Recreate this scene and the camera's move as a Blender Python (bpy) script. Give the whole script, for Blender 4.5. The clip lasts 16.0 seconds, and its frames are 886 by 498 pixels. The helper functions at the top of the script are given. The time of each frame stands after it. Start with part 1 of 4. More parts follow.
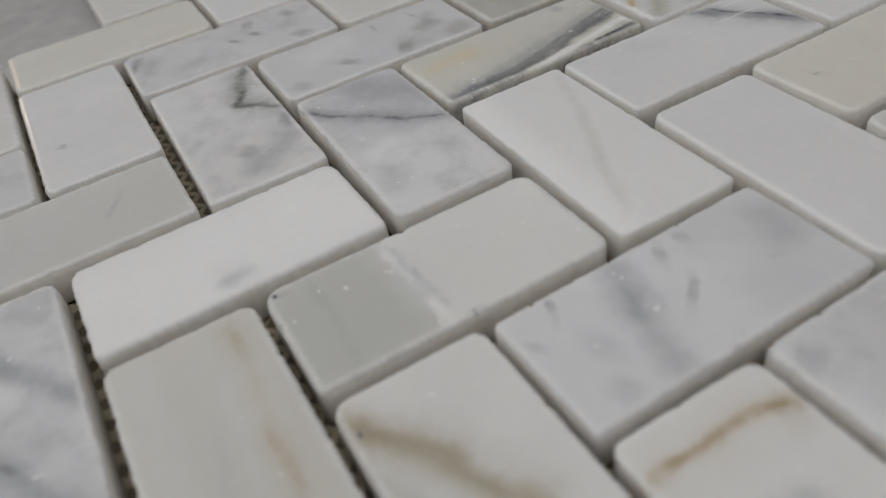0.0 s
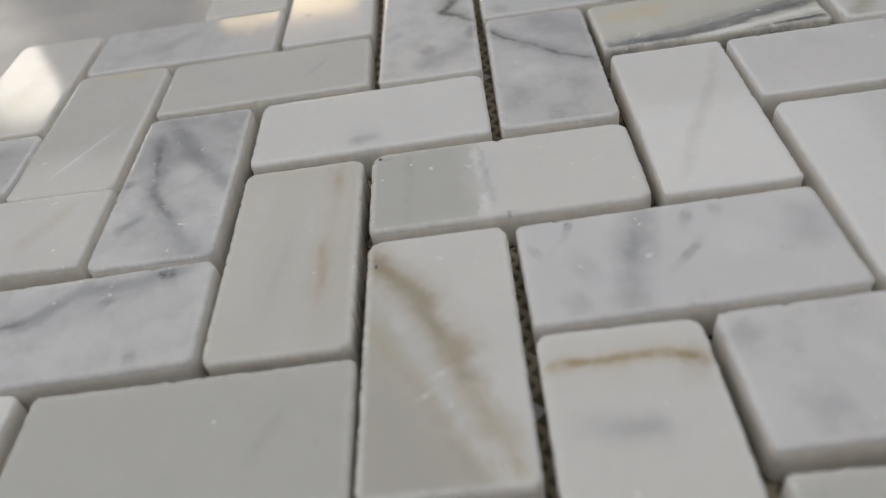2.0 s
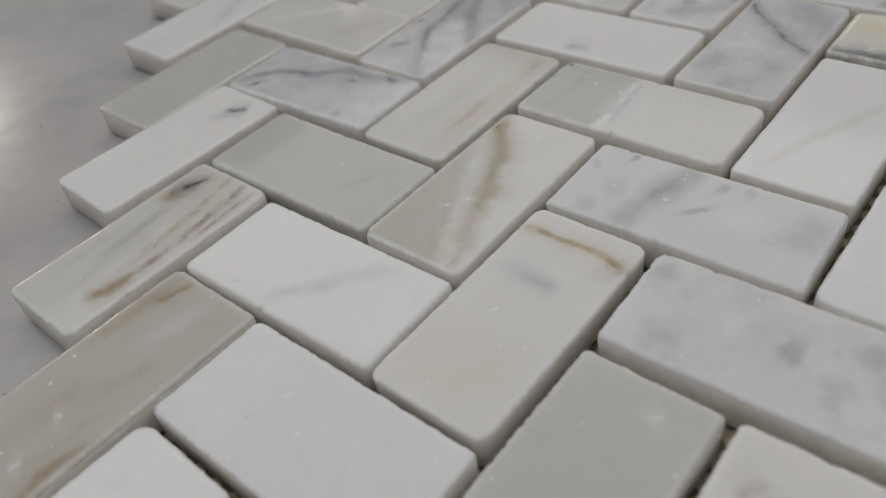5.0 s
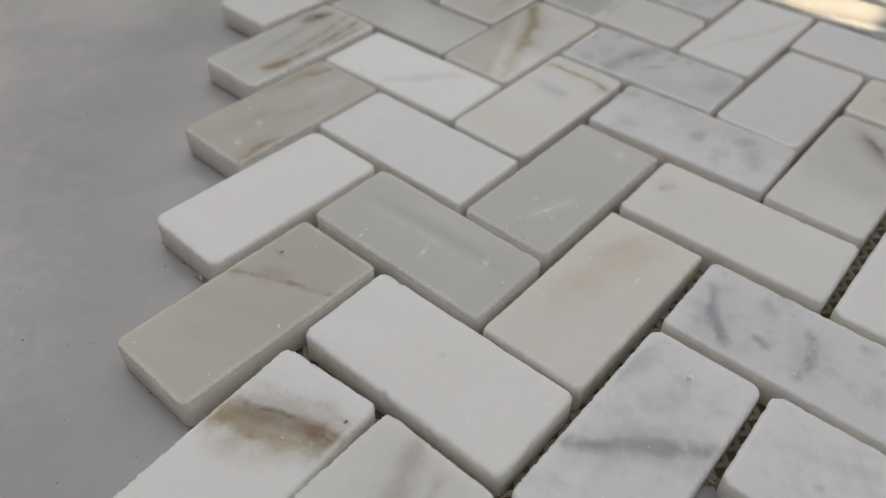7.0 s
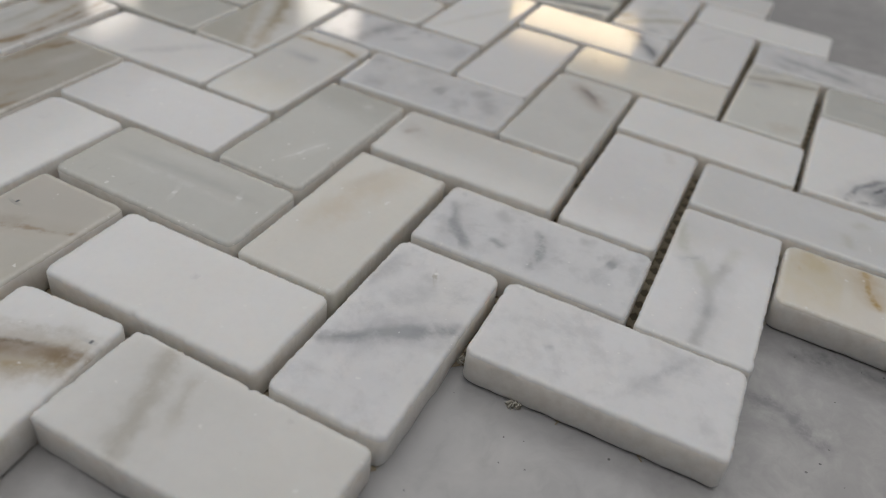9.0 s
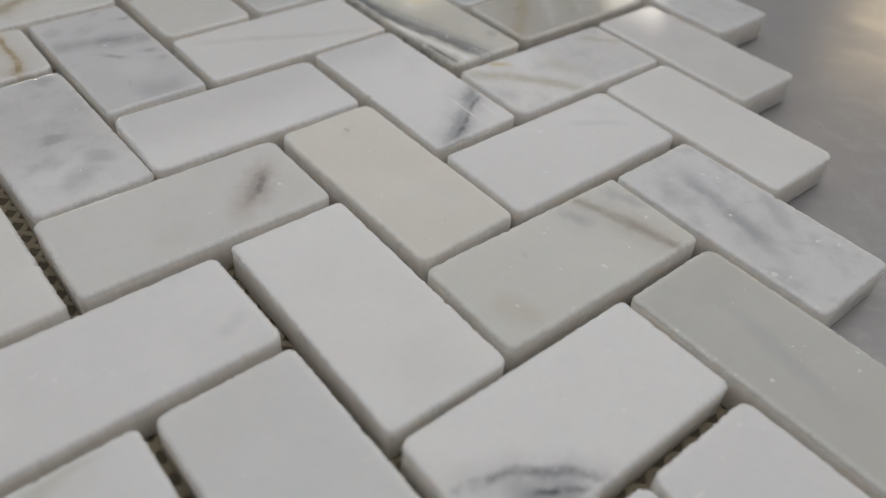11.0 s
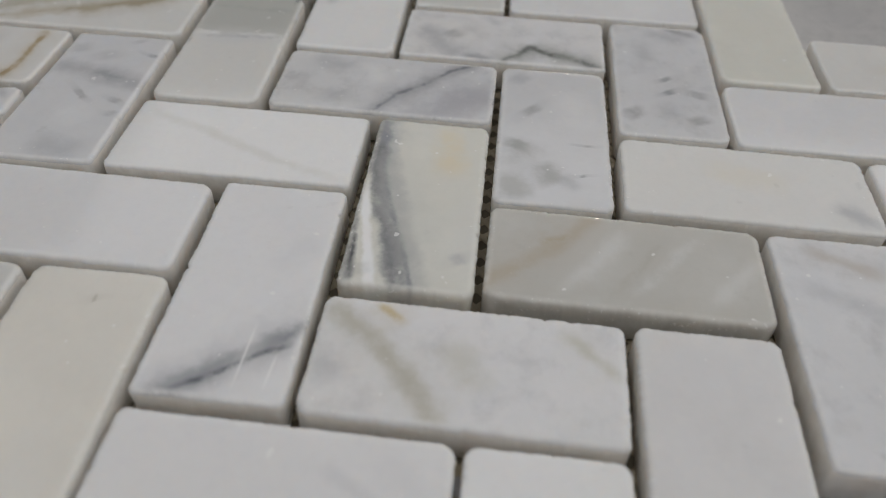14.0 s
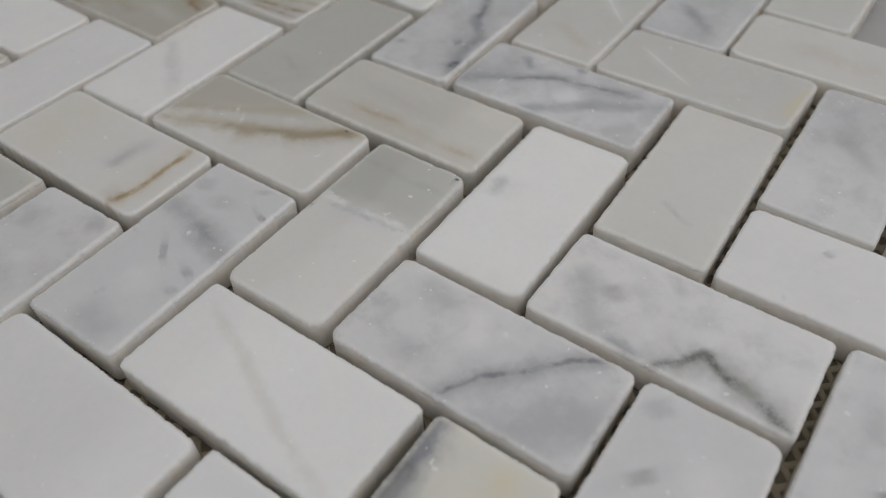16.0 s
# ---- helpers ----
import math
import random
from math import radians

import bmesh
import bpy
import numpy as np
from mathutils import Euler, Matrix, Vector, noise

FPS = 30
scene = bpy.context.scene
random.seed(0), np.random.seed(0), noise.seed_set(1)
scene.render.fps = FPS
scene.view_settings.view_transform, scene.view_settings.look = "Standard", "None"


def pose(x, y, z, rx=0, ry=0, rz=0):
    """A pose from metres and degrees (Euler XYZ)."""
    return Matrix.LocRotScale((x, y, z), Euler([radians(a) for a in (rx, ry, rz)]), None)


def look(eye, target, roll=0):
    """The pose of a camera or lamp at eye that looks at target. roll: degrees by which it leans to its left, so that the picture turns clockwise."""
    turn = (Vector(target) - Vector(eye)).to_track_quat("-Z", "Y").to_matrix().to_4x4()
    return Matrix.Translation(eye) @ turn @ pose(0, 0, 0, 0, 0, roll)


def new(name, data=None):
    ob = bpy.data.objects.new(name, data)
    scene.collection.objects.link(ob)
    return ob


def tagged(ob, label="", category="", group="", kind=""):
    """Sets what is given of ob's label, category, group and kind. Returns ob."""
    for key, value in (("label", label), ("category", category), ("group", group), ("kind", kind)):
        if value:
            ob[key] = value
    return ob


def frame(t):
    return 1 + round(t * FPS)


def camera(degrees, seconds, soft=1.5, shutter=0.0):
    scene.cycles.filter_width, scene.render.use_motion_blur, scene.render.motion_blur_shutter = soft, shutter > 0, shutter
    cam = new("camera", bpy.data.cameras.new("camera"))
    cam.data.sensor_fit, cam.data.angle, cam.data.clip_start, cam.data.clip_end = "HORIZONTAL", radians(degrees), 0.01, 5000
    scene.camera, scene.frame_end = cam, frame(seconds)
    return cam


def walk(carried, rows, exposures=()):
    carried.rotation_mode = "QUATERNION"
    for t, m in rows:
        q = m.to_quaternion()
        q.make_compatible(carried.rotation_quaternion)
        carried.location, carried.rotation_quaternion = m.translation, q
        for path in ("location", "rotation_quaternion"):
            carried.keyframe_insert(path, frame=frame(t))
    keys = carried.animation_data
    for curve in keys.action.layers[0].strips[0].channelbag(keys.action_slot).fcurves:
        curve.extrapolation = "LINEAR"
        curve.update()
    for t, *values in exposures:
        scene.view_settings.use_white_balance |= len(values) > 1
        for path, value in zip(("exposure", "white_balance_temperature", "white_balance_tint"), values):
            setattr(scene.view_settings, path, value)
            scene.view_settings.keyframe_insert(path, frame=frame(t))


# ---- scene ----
# ---------- camera and its way over the sheet ----------
cam = camera(59.55, 16.0, soft=0.85)
cam.data.dof.use_dof = True
cam.data.dof.focus_distance = 0.150
cam.data.dof.aperture_fstop = 14.5
walk(cam, [
    (0.0, pose(0.10974, 0.05896, 0.08688, 48.78, 7.47, -119.92)),
    (0.5, pose(0.09909, 0.05198, 0.08806, 48.57, 7.72, -112.93)),
    (1.0, pose(0.09070, 0.04393, 0.09050, 48.40, 7.93, -105.90)),
    (1.5, pose(0.08331, 0.03571, 0.09075, 48.25, 7.94, -99.07)),
    (2.0, pose(0.07646, 0.02895, 0.09186, 48.35, 7.91, -91.98)),
    (2.5, pose(0.07115, 0.02192, 0.09284, 48.47, 7.91, -84.84)),
    (3.0, pose(0.06691, 0.01298, 0.09302, 48.70, 7.75, -78.02)),
    (3.2, pose(0.06443, 0.01022, 0.09426, 48.64, 7.60, -75.52)),
    (5.3, pose(0.05567, -0.05737, 0.10524, 48.13, 7.01, -45.04)),
    (5.5, pose(0.05419, -0.06540, 0.10733, 47.95, 6.70, -42.22)),
    (6.0, pose(0.03190, -0.07188, 0.11230, 47.25, 4.66, -44.16)),
    (6.5, pose(0.00234, -0.08030, 0.11782, 47.01, 2.05, -45.84)),
    (7.0, pose(-0.03195, -0.08586, 0.12483, 46.74, -0.97, -48.98)),
    (7.5, pose(-0.06968, -0.08403, 0.12858, 47.59, -4.00, -53.34)),
    (8.0, pose(-0.09188, -0.07732, 0.12599, 49.78, -6.17, -58.01)),
    (8.5, pose(-0.07410, -0.08594, 0.11470, 51.36, -6.99, -61.37)),
    (9.0, pose(-0.04438, -0.10867, 0.10926, 51.67, -6.64, -63.18)),
    (9.5, pose(-0.01478, -0.13052, 0.10459, 50.82, -5.84, -62.90)),
    (10.0, pose(0.03388, -0.16358, 0.10115, 49.77, -4.85, -55.67)),
    (10.2, pose(0.05236, -0.17200, 0.10170, 49.36, -4.84, -52.31)),
    (12.3, pose(0.18688, -0.17800, 0.10546, 46.36, -1.58, -19.23)),
    (12.5, pose(0.19642, -0.17418, 0.10636, 46.21, -1.62, -16.27)),
    (13.0, pose(0.21803, -0.16465, 0.10564, 45.97, -1.65, -8.78)),
    (13.5, pose(0.23730, -0.15197, 0.10392, 46.09, -1.68, -1.41)),
    (14.0, pose(0.25453, -0.13645, 0.10295, 45.93, -1.83, 5.95)),
    (14.5, pose(0.27083, -0.11676, 0.10218, 45.77, -1.94, 13.02)),
    (15.0, pose(0.28576, -0.09302, 0.10295, 45.56, -1.53, 20.73)),
    (15.5, pose(0.28548, -0.07072, 0.10612, 45.24, -0.83, 27.95)),
    (16.0, pose(0.27217, -0.05443, 0.11591, 44.21, 1.30, 35.16)),
])

# ---------- world and lights ----------
scene.view_settings.exposure = 0.0
world = bpy.data.worlds.new("world")
scene.world = world
world.use_nodes = True
wn = world.node_tree.nodes
sky = wn.new("ShaderNodeTexSky")
sky.sky_type = "NISHITA"
sky.sun_disc = False
sky.sun_elevation, sky.sun_rotation = radians(35), radians(60)
world.node_tree.links.new(sky.outputs[0], wn["Background"].inputs[0])
wn["Background"].inputs[1].default_value = 0.1

CEILING = 2.55       # metres above the worktop


def area_lamp(name, m, w, h, watts, colour):
    data = bpy.data.lights.new(name, "AREA")
    data.shape, data.size, data.size_y, data.energy, data.color = "RECTANGLE", w, h, watts, colour
    ob = new(name, data)
    ob.matrix_world = m
    return ob


# added unseen: one broad soft overhead light, and glare lamps in the window openings
area_lamp("overhead_light", look((1.1, 0.8, CEILING - 0.07), (1.1, 0.8, 0)), 5.6, 5.6, 80, (0.967, 0.967, 0.968))

# ---------- helpers of this scene ----------
U = 0.0254           # step of the herringbone
LONG, SHORT, THICK = 0.0490, 0.0234, 0.0078
BED = 0.0003         # net under the tiles


def principled(name):
    mat = bpy.data.materials.new(name)
    mat.use_nodes = True
    return mat, mat.node_tree.nodes, mat.node_tree.links, mat.node_tree.nodes["Principled BSDF"]


def part(name, bm, material, parent, label=""):
    me = bpy.data.meshes.new(name)
    bm.to_mesh(me)
    bm.free()
    me.materials.append(material)
    ob = new(name, me)
    ob.parent = parent
    if label:
        tagged(ob, label)
    return ob


def box(bm, x0, y0, z0, x1, y1, z1):
    vs = [bm.verts.new((x, y, z)) for z in (z0, z1) for x, y in ((x0, y0), (x1, y0), (x1, y1), (x0, y1))]
    for f in ((3, 2, 1, 0), (4, 5, 6, 7), (0, 1, 5, 4), (1, 2, 6, 5), (2, 3, 7, 6), (3, 0, 4, 7)):
        bm.faces.new([vs[i] for i in f])


def solid(name, boxes, material):
    bm = bmesh.new()
    for b in boxes:
        box(bm, *b)
    return part(name, bm, material, None)


def noise_node(n, l, scale, detail=4.0, rough=0.55, vec=None, w=None):
    t = n.new("ShaderNodeTexNoise")
    if w is not None:
        t.noise_dimensions = "4D"
        t.inputs["W"].default_value = w
    t.inputs["Scale"].default_value, t.inputs["Detail"].default_value, t.inputs["Roughness"].default_value = scale, detail, rough
    if vec is not None:
        l.new(vec, t.inputs["Vector"])
    return t


def ramp(n, l, src, a, b, lo=0.0, hi=1.0):
    m = n.new("ShaderNodeMapRange")
    m.interpolation_type = "SMOOTHSTEP"
    for k, v in zip(("From Min", "From Max", "To Min", "To Max"), (a, b, lo, hi)):
        m.inputs[k].default_value = v
    l.new(src, m.inputs["Value"])
    return m.outputs["Result"]


def maths(n, l, op, a, b):
    m = n.new("ShaderNodeMath")
    m.operation = op
    for k, v in enumerate((a, b)):
        if isinstance(v, (int, float)):
            m.inputs[k].default_value = v
        else:
            l.new(v, m.inputs[k])
    return m.outputs[0]


def mixed(n, l, fac, a, b):
    m = n.new("ShaderNodeMix")
    m.data_type = "RGBA"
    for k, v in (("Factor", fac), ("A", a), ("B", b)):
        s = m.inputs[0] if k == "Factor" else m.inputs[6] if k == "A" else m.inputs[7]
        if isinstance(v, (int, float)):
            s.default_value = v
        elif isinstance(v, tuple):
            s.default_value = (*v, 1)
        else:
            l.new(v, s)
    return m.outputs[2]


# the soft mask of one vein: a line with a width, broken up by noise
vein_group = bpy.data.node_groups.new("vein", "ShaderNodeTree")
for nm, kind in (("Vector", "NodeSocketVector"), ("Location", "NodeSocketVector"), ("Rotation", "NodeSocketVector"),
                 ("Scale", "NodeSocketVector"), ("Patch", "NodeSocketFloat"), ("Inner", "NodeSocketFloat")):
    vein_group.interface.new_socket(nm, in_out="INPUT", socket_type=kind)
vein_group.interface.new_socket("Fac", in_out="OUTPUT", socket_type="NodeSocketFloat")
gn, gl = vein_group.nodes, vein_group.links
gi, go = gn.new("NodeGroupInput"), gn.new("NodeGroupOutput")
gm = gn.new("ShaderNodeMapping")
gm.vector_type = "TEXTURE"
for k in ("Vector", "Location", "Rotation", "Scale"):
    gl.new(gi.outputs[k], gm.inputs[k])
gs = gn.new("ShaderNodeSeparateXYZ")
gl.new(gm.outputs[0], gs.inputs[0])
along = ramp(gn, gl, maths(gn, gl, "ABSOLUTE", gs.outputs[0], 0.0), 1.1, 0.35)
across_node = gn.new("ShaderNodeMapRange")
across_node.interpolation_type = "SMOOTHSTEP"
ragged = noise_node(gn, gl, 170.0, 4.0, 0.65, gi.outputs["Vector"]).outputs["Fac"]
swell = maths(gn, gl, "MULTIPLY", maths(gn, gl, "SUBTRACT", ragged, 0.5), 1.1)
gl.new(maths(gn, gl, "ADD", maths(gn, gl, "ABSOLUTE", gs.outputs[1], 0.0), swell), across_node.inputs["Value"])
across_node.inputs["From Min"].default_value, across_node.inputs["To Min"].default_value, across_node.inputs["To Max"].default_value = 1.0, 0.0, 1.0
gl.new(gi.outputs["Inner"], across_node.inputs["From Max"])
across = across_node.outputs["Result"]
gl.new(maths(gn, gl, "MULTIPLY", maths(gn, gl, "MULTIPLY", along, across), gi.outputs["Patch"]), go.inputs[0])

# ---------- materials ----------
WHITE = (0.775, 0.775, 0.79)
SNOW = (0.83, 0.83, 0.835)
COOL = (0.685, 0.69, 0.71)
CREAM = (0.735, 0.72, 0.68)
IVORY = (0.735, 0.731, 0.718)
GREIGE = (0.53, 0.52, 0.485)
SAGE = (0.565, 0.567, 0.54)
PEARL = (0.675, 0.675, 0.662)
INK = (0.07, 0.08, 0.10)
SLATE = (0.26, 0.272, 0.30)
ASH = (0.42, 0.43, 0.455)
GOLD = (0.43, 0.345, 0.22)
RUST = (0.28, 0.195, 0.105)
TAN = (0.57, 0.51, 0.43)
HONEY = (0.74, 0.66, 0.49)
CHALK = (0.88, 0.88, 0.88)
marbles = [0]


def marble(base, cloud, cloud_colour, veins, w, h, wander=1.0):
    """Polished marble. cloud: how much soft clouding; veins: u0, v0, u1, v1 across the tile, width in mm, strength, colour."""
    marbles[0] += 1
    seed = marbles[0] * 3.71
    mat, n, l, b = principled("marble")
    co = n.new("ShaderNodeTexCoord").outputs["Object"]
    warped = co
    for scale, detail, amount in ((42.0, 2.0, 0.0055 * wander), (190.0, 3.0, 0.0022 * (0.4 + 0.6 * wander)), (650.0, 3.0, 0.0008)):
        drift = noise_node(n, l, scale, detail, 0.6, co, seed + scale)
        sub = n.new("ShaderNodeVectorMath")
        sub.operation = "SUBTRACT"
        l.new(drift.outputs["Color"], sub.inputs[0])
        sub.inputs[1].default_value = (0.5, 0.5, 0.5)
        mad = n.new("ShaderNodeVectorMath")
        mad.operation = "MULTIPLY_ADD"
        l.new(sub.outputs[0], mad.inputs[0])
        mad.inputs[1].default_value = (amount, amount, 0.0)
        l.new(warped, mad.inputs[2])
        warped = mad.outputs[0]
    soft = noise_node(n, l, 85.0, 5.0, 0.58, warped, seed + 1.3)
    colour = mixed(n, l, ramp(n, l, soft.outputs["Fac"], 0.40, 0.72, 0.0, cloud), base, cloud_colour)
    tone = noise_node(n, l, 24.0, 2.0, 0.5, warped, seed + 4.1)
    colour = mixed(n, l, ramp(n, l, tone.outputs["Fac"], 0.45, 0.75, 0.0, 0.35), colour, (base[0] * 0.97, base[1] * 0.945, base[2] * 0.89))
    grain = noise_node(n, l, 700.0, 2.0, 0.6, co, seed)
    colour = mixed(n, l, ramp(n, l, grain.outputs["Fac"], 0.35, 0.75, 0.0, 0.10), colour, tuple(c * 0.80 for c in base))
    pale = noise_node(n, l, 60.0, 4.0, 0.6, warped, seed + 6.2)
    colour = mixed(n, l, ramp(n, l, pale.outputs["Fac"], 0.48, 0.72, 0.0, 0.35), colour, tuple(min(0.86, c * 1.10) for c in base))
    fleck = noise_node(n, l, 210.0, 3.0, 0.55, warped, seed + 8.4)
    colour = mixed(n, l, ramp(n, l, fleck.outputs["Fac"], 0.66, 0.80, 0.0, 0.45), colour, tuple(c * 0.70 for c in base))
    patch = ramp(n, l, noise_node(n, l, 130.0, 5.0, 0.65, warped, seed + 2.0).outputs["Fac"], 0.28, 0.55, 0.35, 1.0)
    broken = ramp(n, l, noise_node(n, l, 240.0, 4.0, 0.7, co, seed + 5.0).outputs["Fac"], 0.36, 0.60, 0.15, 1.0)
    if cloud >= 0.35:
        mottle = noise_node(n, l, 150.0, 5.0, 0.62, warped, seed + 7.7)
        colour = mixed(n, l, ramp(n, l, mottle.outputs["Fac"], 0.45, 0.78, 0.0, cloud * 1.1), colour, (0.41, 0.417, 0.435))
    strokes = []
    for u0, v0, u1, v1, width, strength, tint, *inner in veins:
        if not inner and strength >= 0.5 and width < 4:
            haze = tuple(0.55 * t + 0.45 * c for t, c in zip(tint, base))
            strokes.append((u0, v0, u1, v1, width * 2.2 + 2.0, strength * 0.5, haze, 0.0))
        strokes.append((u0, v0, u1, v1, width, strength, tint, inner[0] if inner else 0.0))
    for u0, v0, u1, v1, width, strength, tint, inner in strokes:
        x0, y0, x1, y1 = (u0 - 0.5) * w, (v0 - 0.5) * h, (u1 - 0.5) * w, (v1 - 0.5) * h
        g = n.new("ShaderNodeGroup")
        g.node_tree = vein_group
        l.new(warped if width > 0.6 else co, g.inputs["Vector"])
        if inner > 0.3 or width <= 0.6:
            g.inputs["Patch"].default_value = 1.0
        else:
            l.new(broken if width < 2.0 else patch, g.inputs["Patch"])
        g.inputs["Inner"].default_value = inner
        g.inputs["Location"].default_value = ((x0 + x1) / 2, (y0 + y1) / 2, 0)
        g.inputs["Rotation"].default_value = (0, 0, math.atan2(y1 - y0, x1 - x0))
        g.inputs["Scale"].default_value = (max(math.hypot(x1 - x0, y1 - y0) / 2, 0.0006), width / 1000, 1)
        colour = mixed(n, l, maths(n, l, "MULTIPLY", g.outputs[0], strength), colour, tint)
    speck = noise_node(n, l, 520.0, 1.0, 0.4, co, seed + 9.0)
    colour = mixed(n, l, ramp(n, l, speck.outputs["Fac"], 0.73, 0.765, 0.0, 0.6), colour, (0.88, 0.88, 0.87))
    # ground rim: paler, duller stone with small white chips
    sep = n.new("ShaderNodeSeparateXYZ")
    l.new(co, sep.inputs[0])
    ex = maths(n, l, "SUBTRACT", maths(n, l, "ABSOLUTE", sep.outputs[0], 0.0), w / 2)
    ey = maths(n, l, "SUBTRACT", maths(n, l, "ABSOLUTE", sep.outputs[1], 0.0), h / 2)
    rim = ramp(n, l, maths(n, l, "MAXIMUM", ex, ey), -0.0016, -0.0003)
    worn = noise_node(n, l, 330.0, 4.0, 0.65, co, seed + 11.0).outputs["Fac"]
    pale_rim = tuple(0.55 * c + 0.45 * q for c, q in zip(base, (0.86, 0.845, 0.82)))
    colour = mixed(n, l, maths(n, l, "MULTIPLY", rim, ramp(n, l, worn, 0.3, 0.65, 0.25, 0.75)), colour, pale_rim)
    dots = ramp(n, l, noise_node(n, l, 1500.0, 2.0, 0.5, co, seed + 12.0).outputs["Fac"], 0.63, 0.70, 0.0, 0.75)
    colour = mixed(n, l, maths(n, l, "MULTIPLY", rim, dots), colour, (0.90, 0.89, 0.875))
    l.new(colour, b.inputs["Base Color"])
    l.new(ramp(n, l, noise_node(n, l, 260.0, 3.0, 0.6, co, seed).outputs["Fac"], 0.3, 0.7, 0.05, 0.09), b.inputs["Roughness"])
    b.inputs["Subsurface Weight"].default_value, b.inputs["Subsurface Scale"].default_value = 0.8, 0.0042
    b.inputs["Subsurface Radius"].default_value = (1.0, 0.9, 0.8)
    bump = n.new("ShaderNodeBump")
    bump.inputs["Strength"].default_value, bump.inputs["Distance"].default_value = 0.03, 0.0003
    l.new(noise_node(n, l, 900.0, 3.0, 0.6, co, seed).outputs["Fac"], bump.inputs["Height"])
    l.new(bump.outputs[0], b.inputs["Normal"])
    return mat


def sawn_marble():
    """The rough, sawn sides of a tile: paler and duller than its face."""
    mat, n, l, b = principled("sawn_marble")
    co = n.new("ShaderNodeTexCoord").outputs["Object"]
    f = noise_node(n, l, 420.0, 5.0, 0.65, co).outputs["Fac"]
    l.new(mixed(n, l, ramp(n, l, f, 0.3, 0.75), (0.87, 0.85, 0.82), (0.79, 0.76, 0.72)), b.inputs["Base Color"])
    b.inputs["Subsurface Weight"].default_value, b.inputs["Subsurface Scale"].default_value = 0.85, 0.005
    b.inputs["Subsurface Radius"].default_value = (1.0, 0.95, 0.9)
    b.inputs["Roughness"].default_value = 0.55
    bump = n.new("ShaderNodeBump")
    bump.inputs["Strength"].default_value, bump.inputs["Distance"].default_value = 0.25, 0.0003
    l.new(noise_node(n, l, 1300.0, 4.0, 0.7, co).outputs["Fac"], bump.inputs["Height"])
    l.new(bump.outputs[0], b.inputs["Normal"])
    return mat


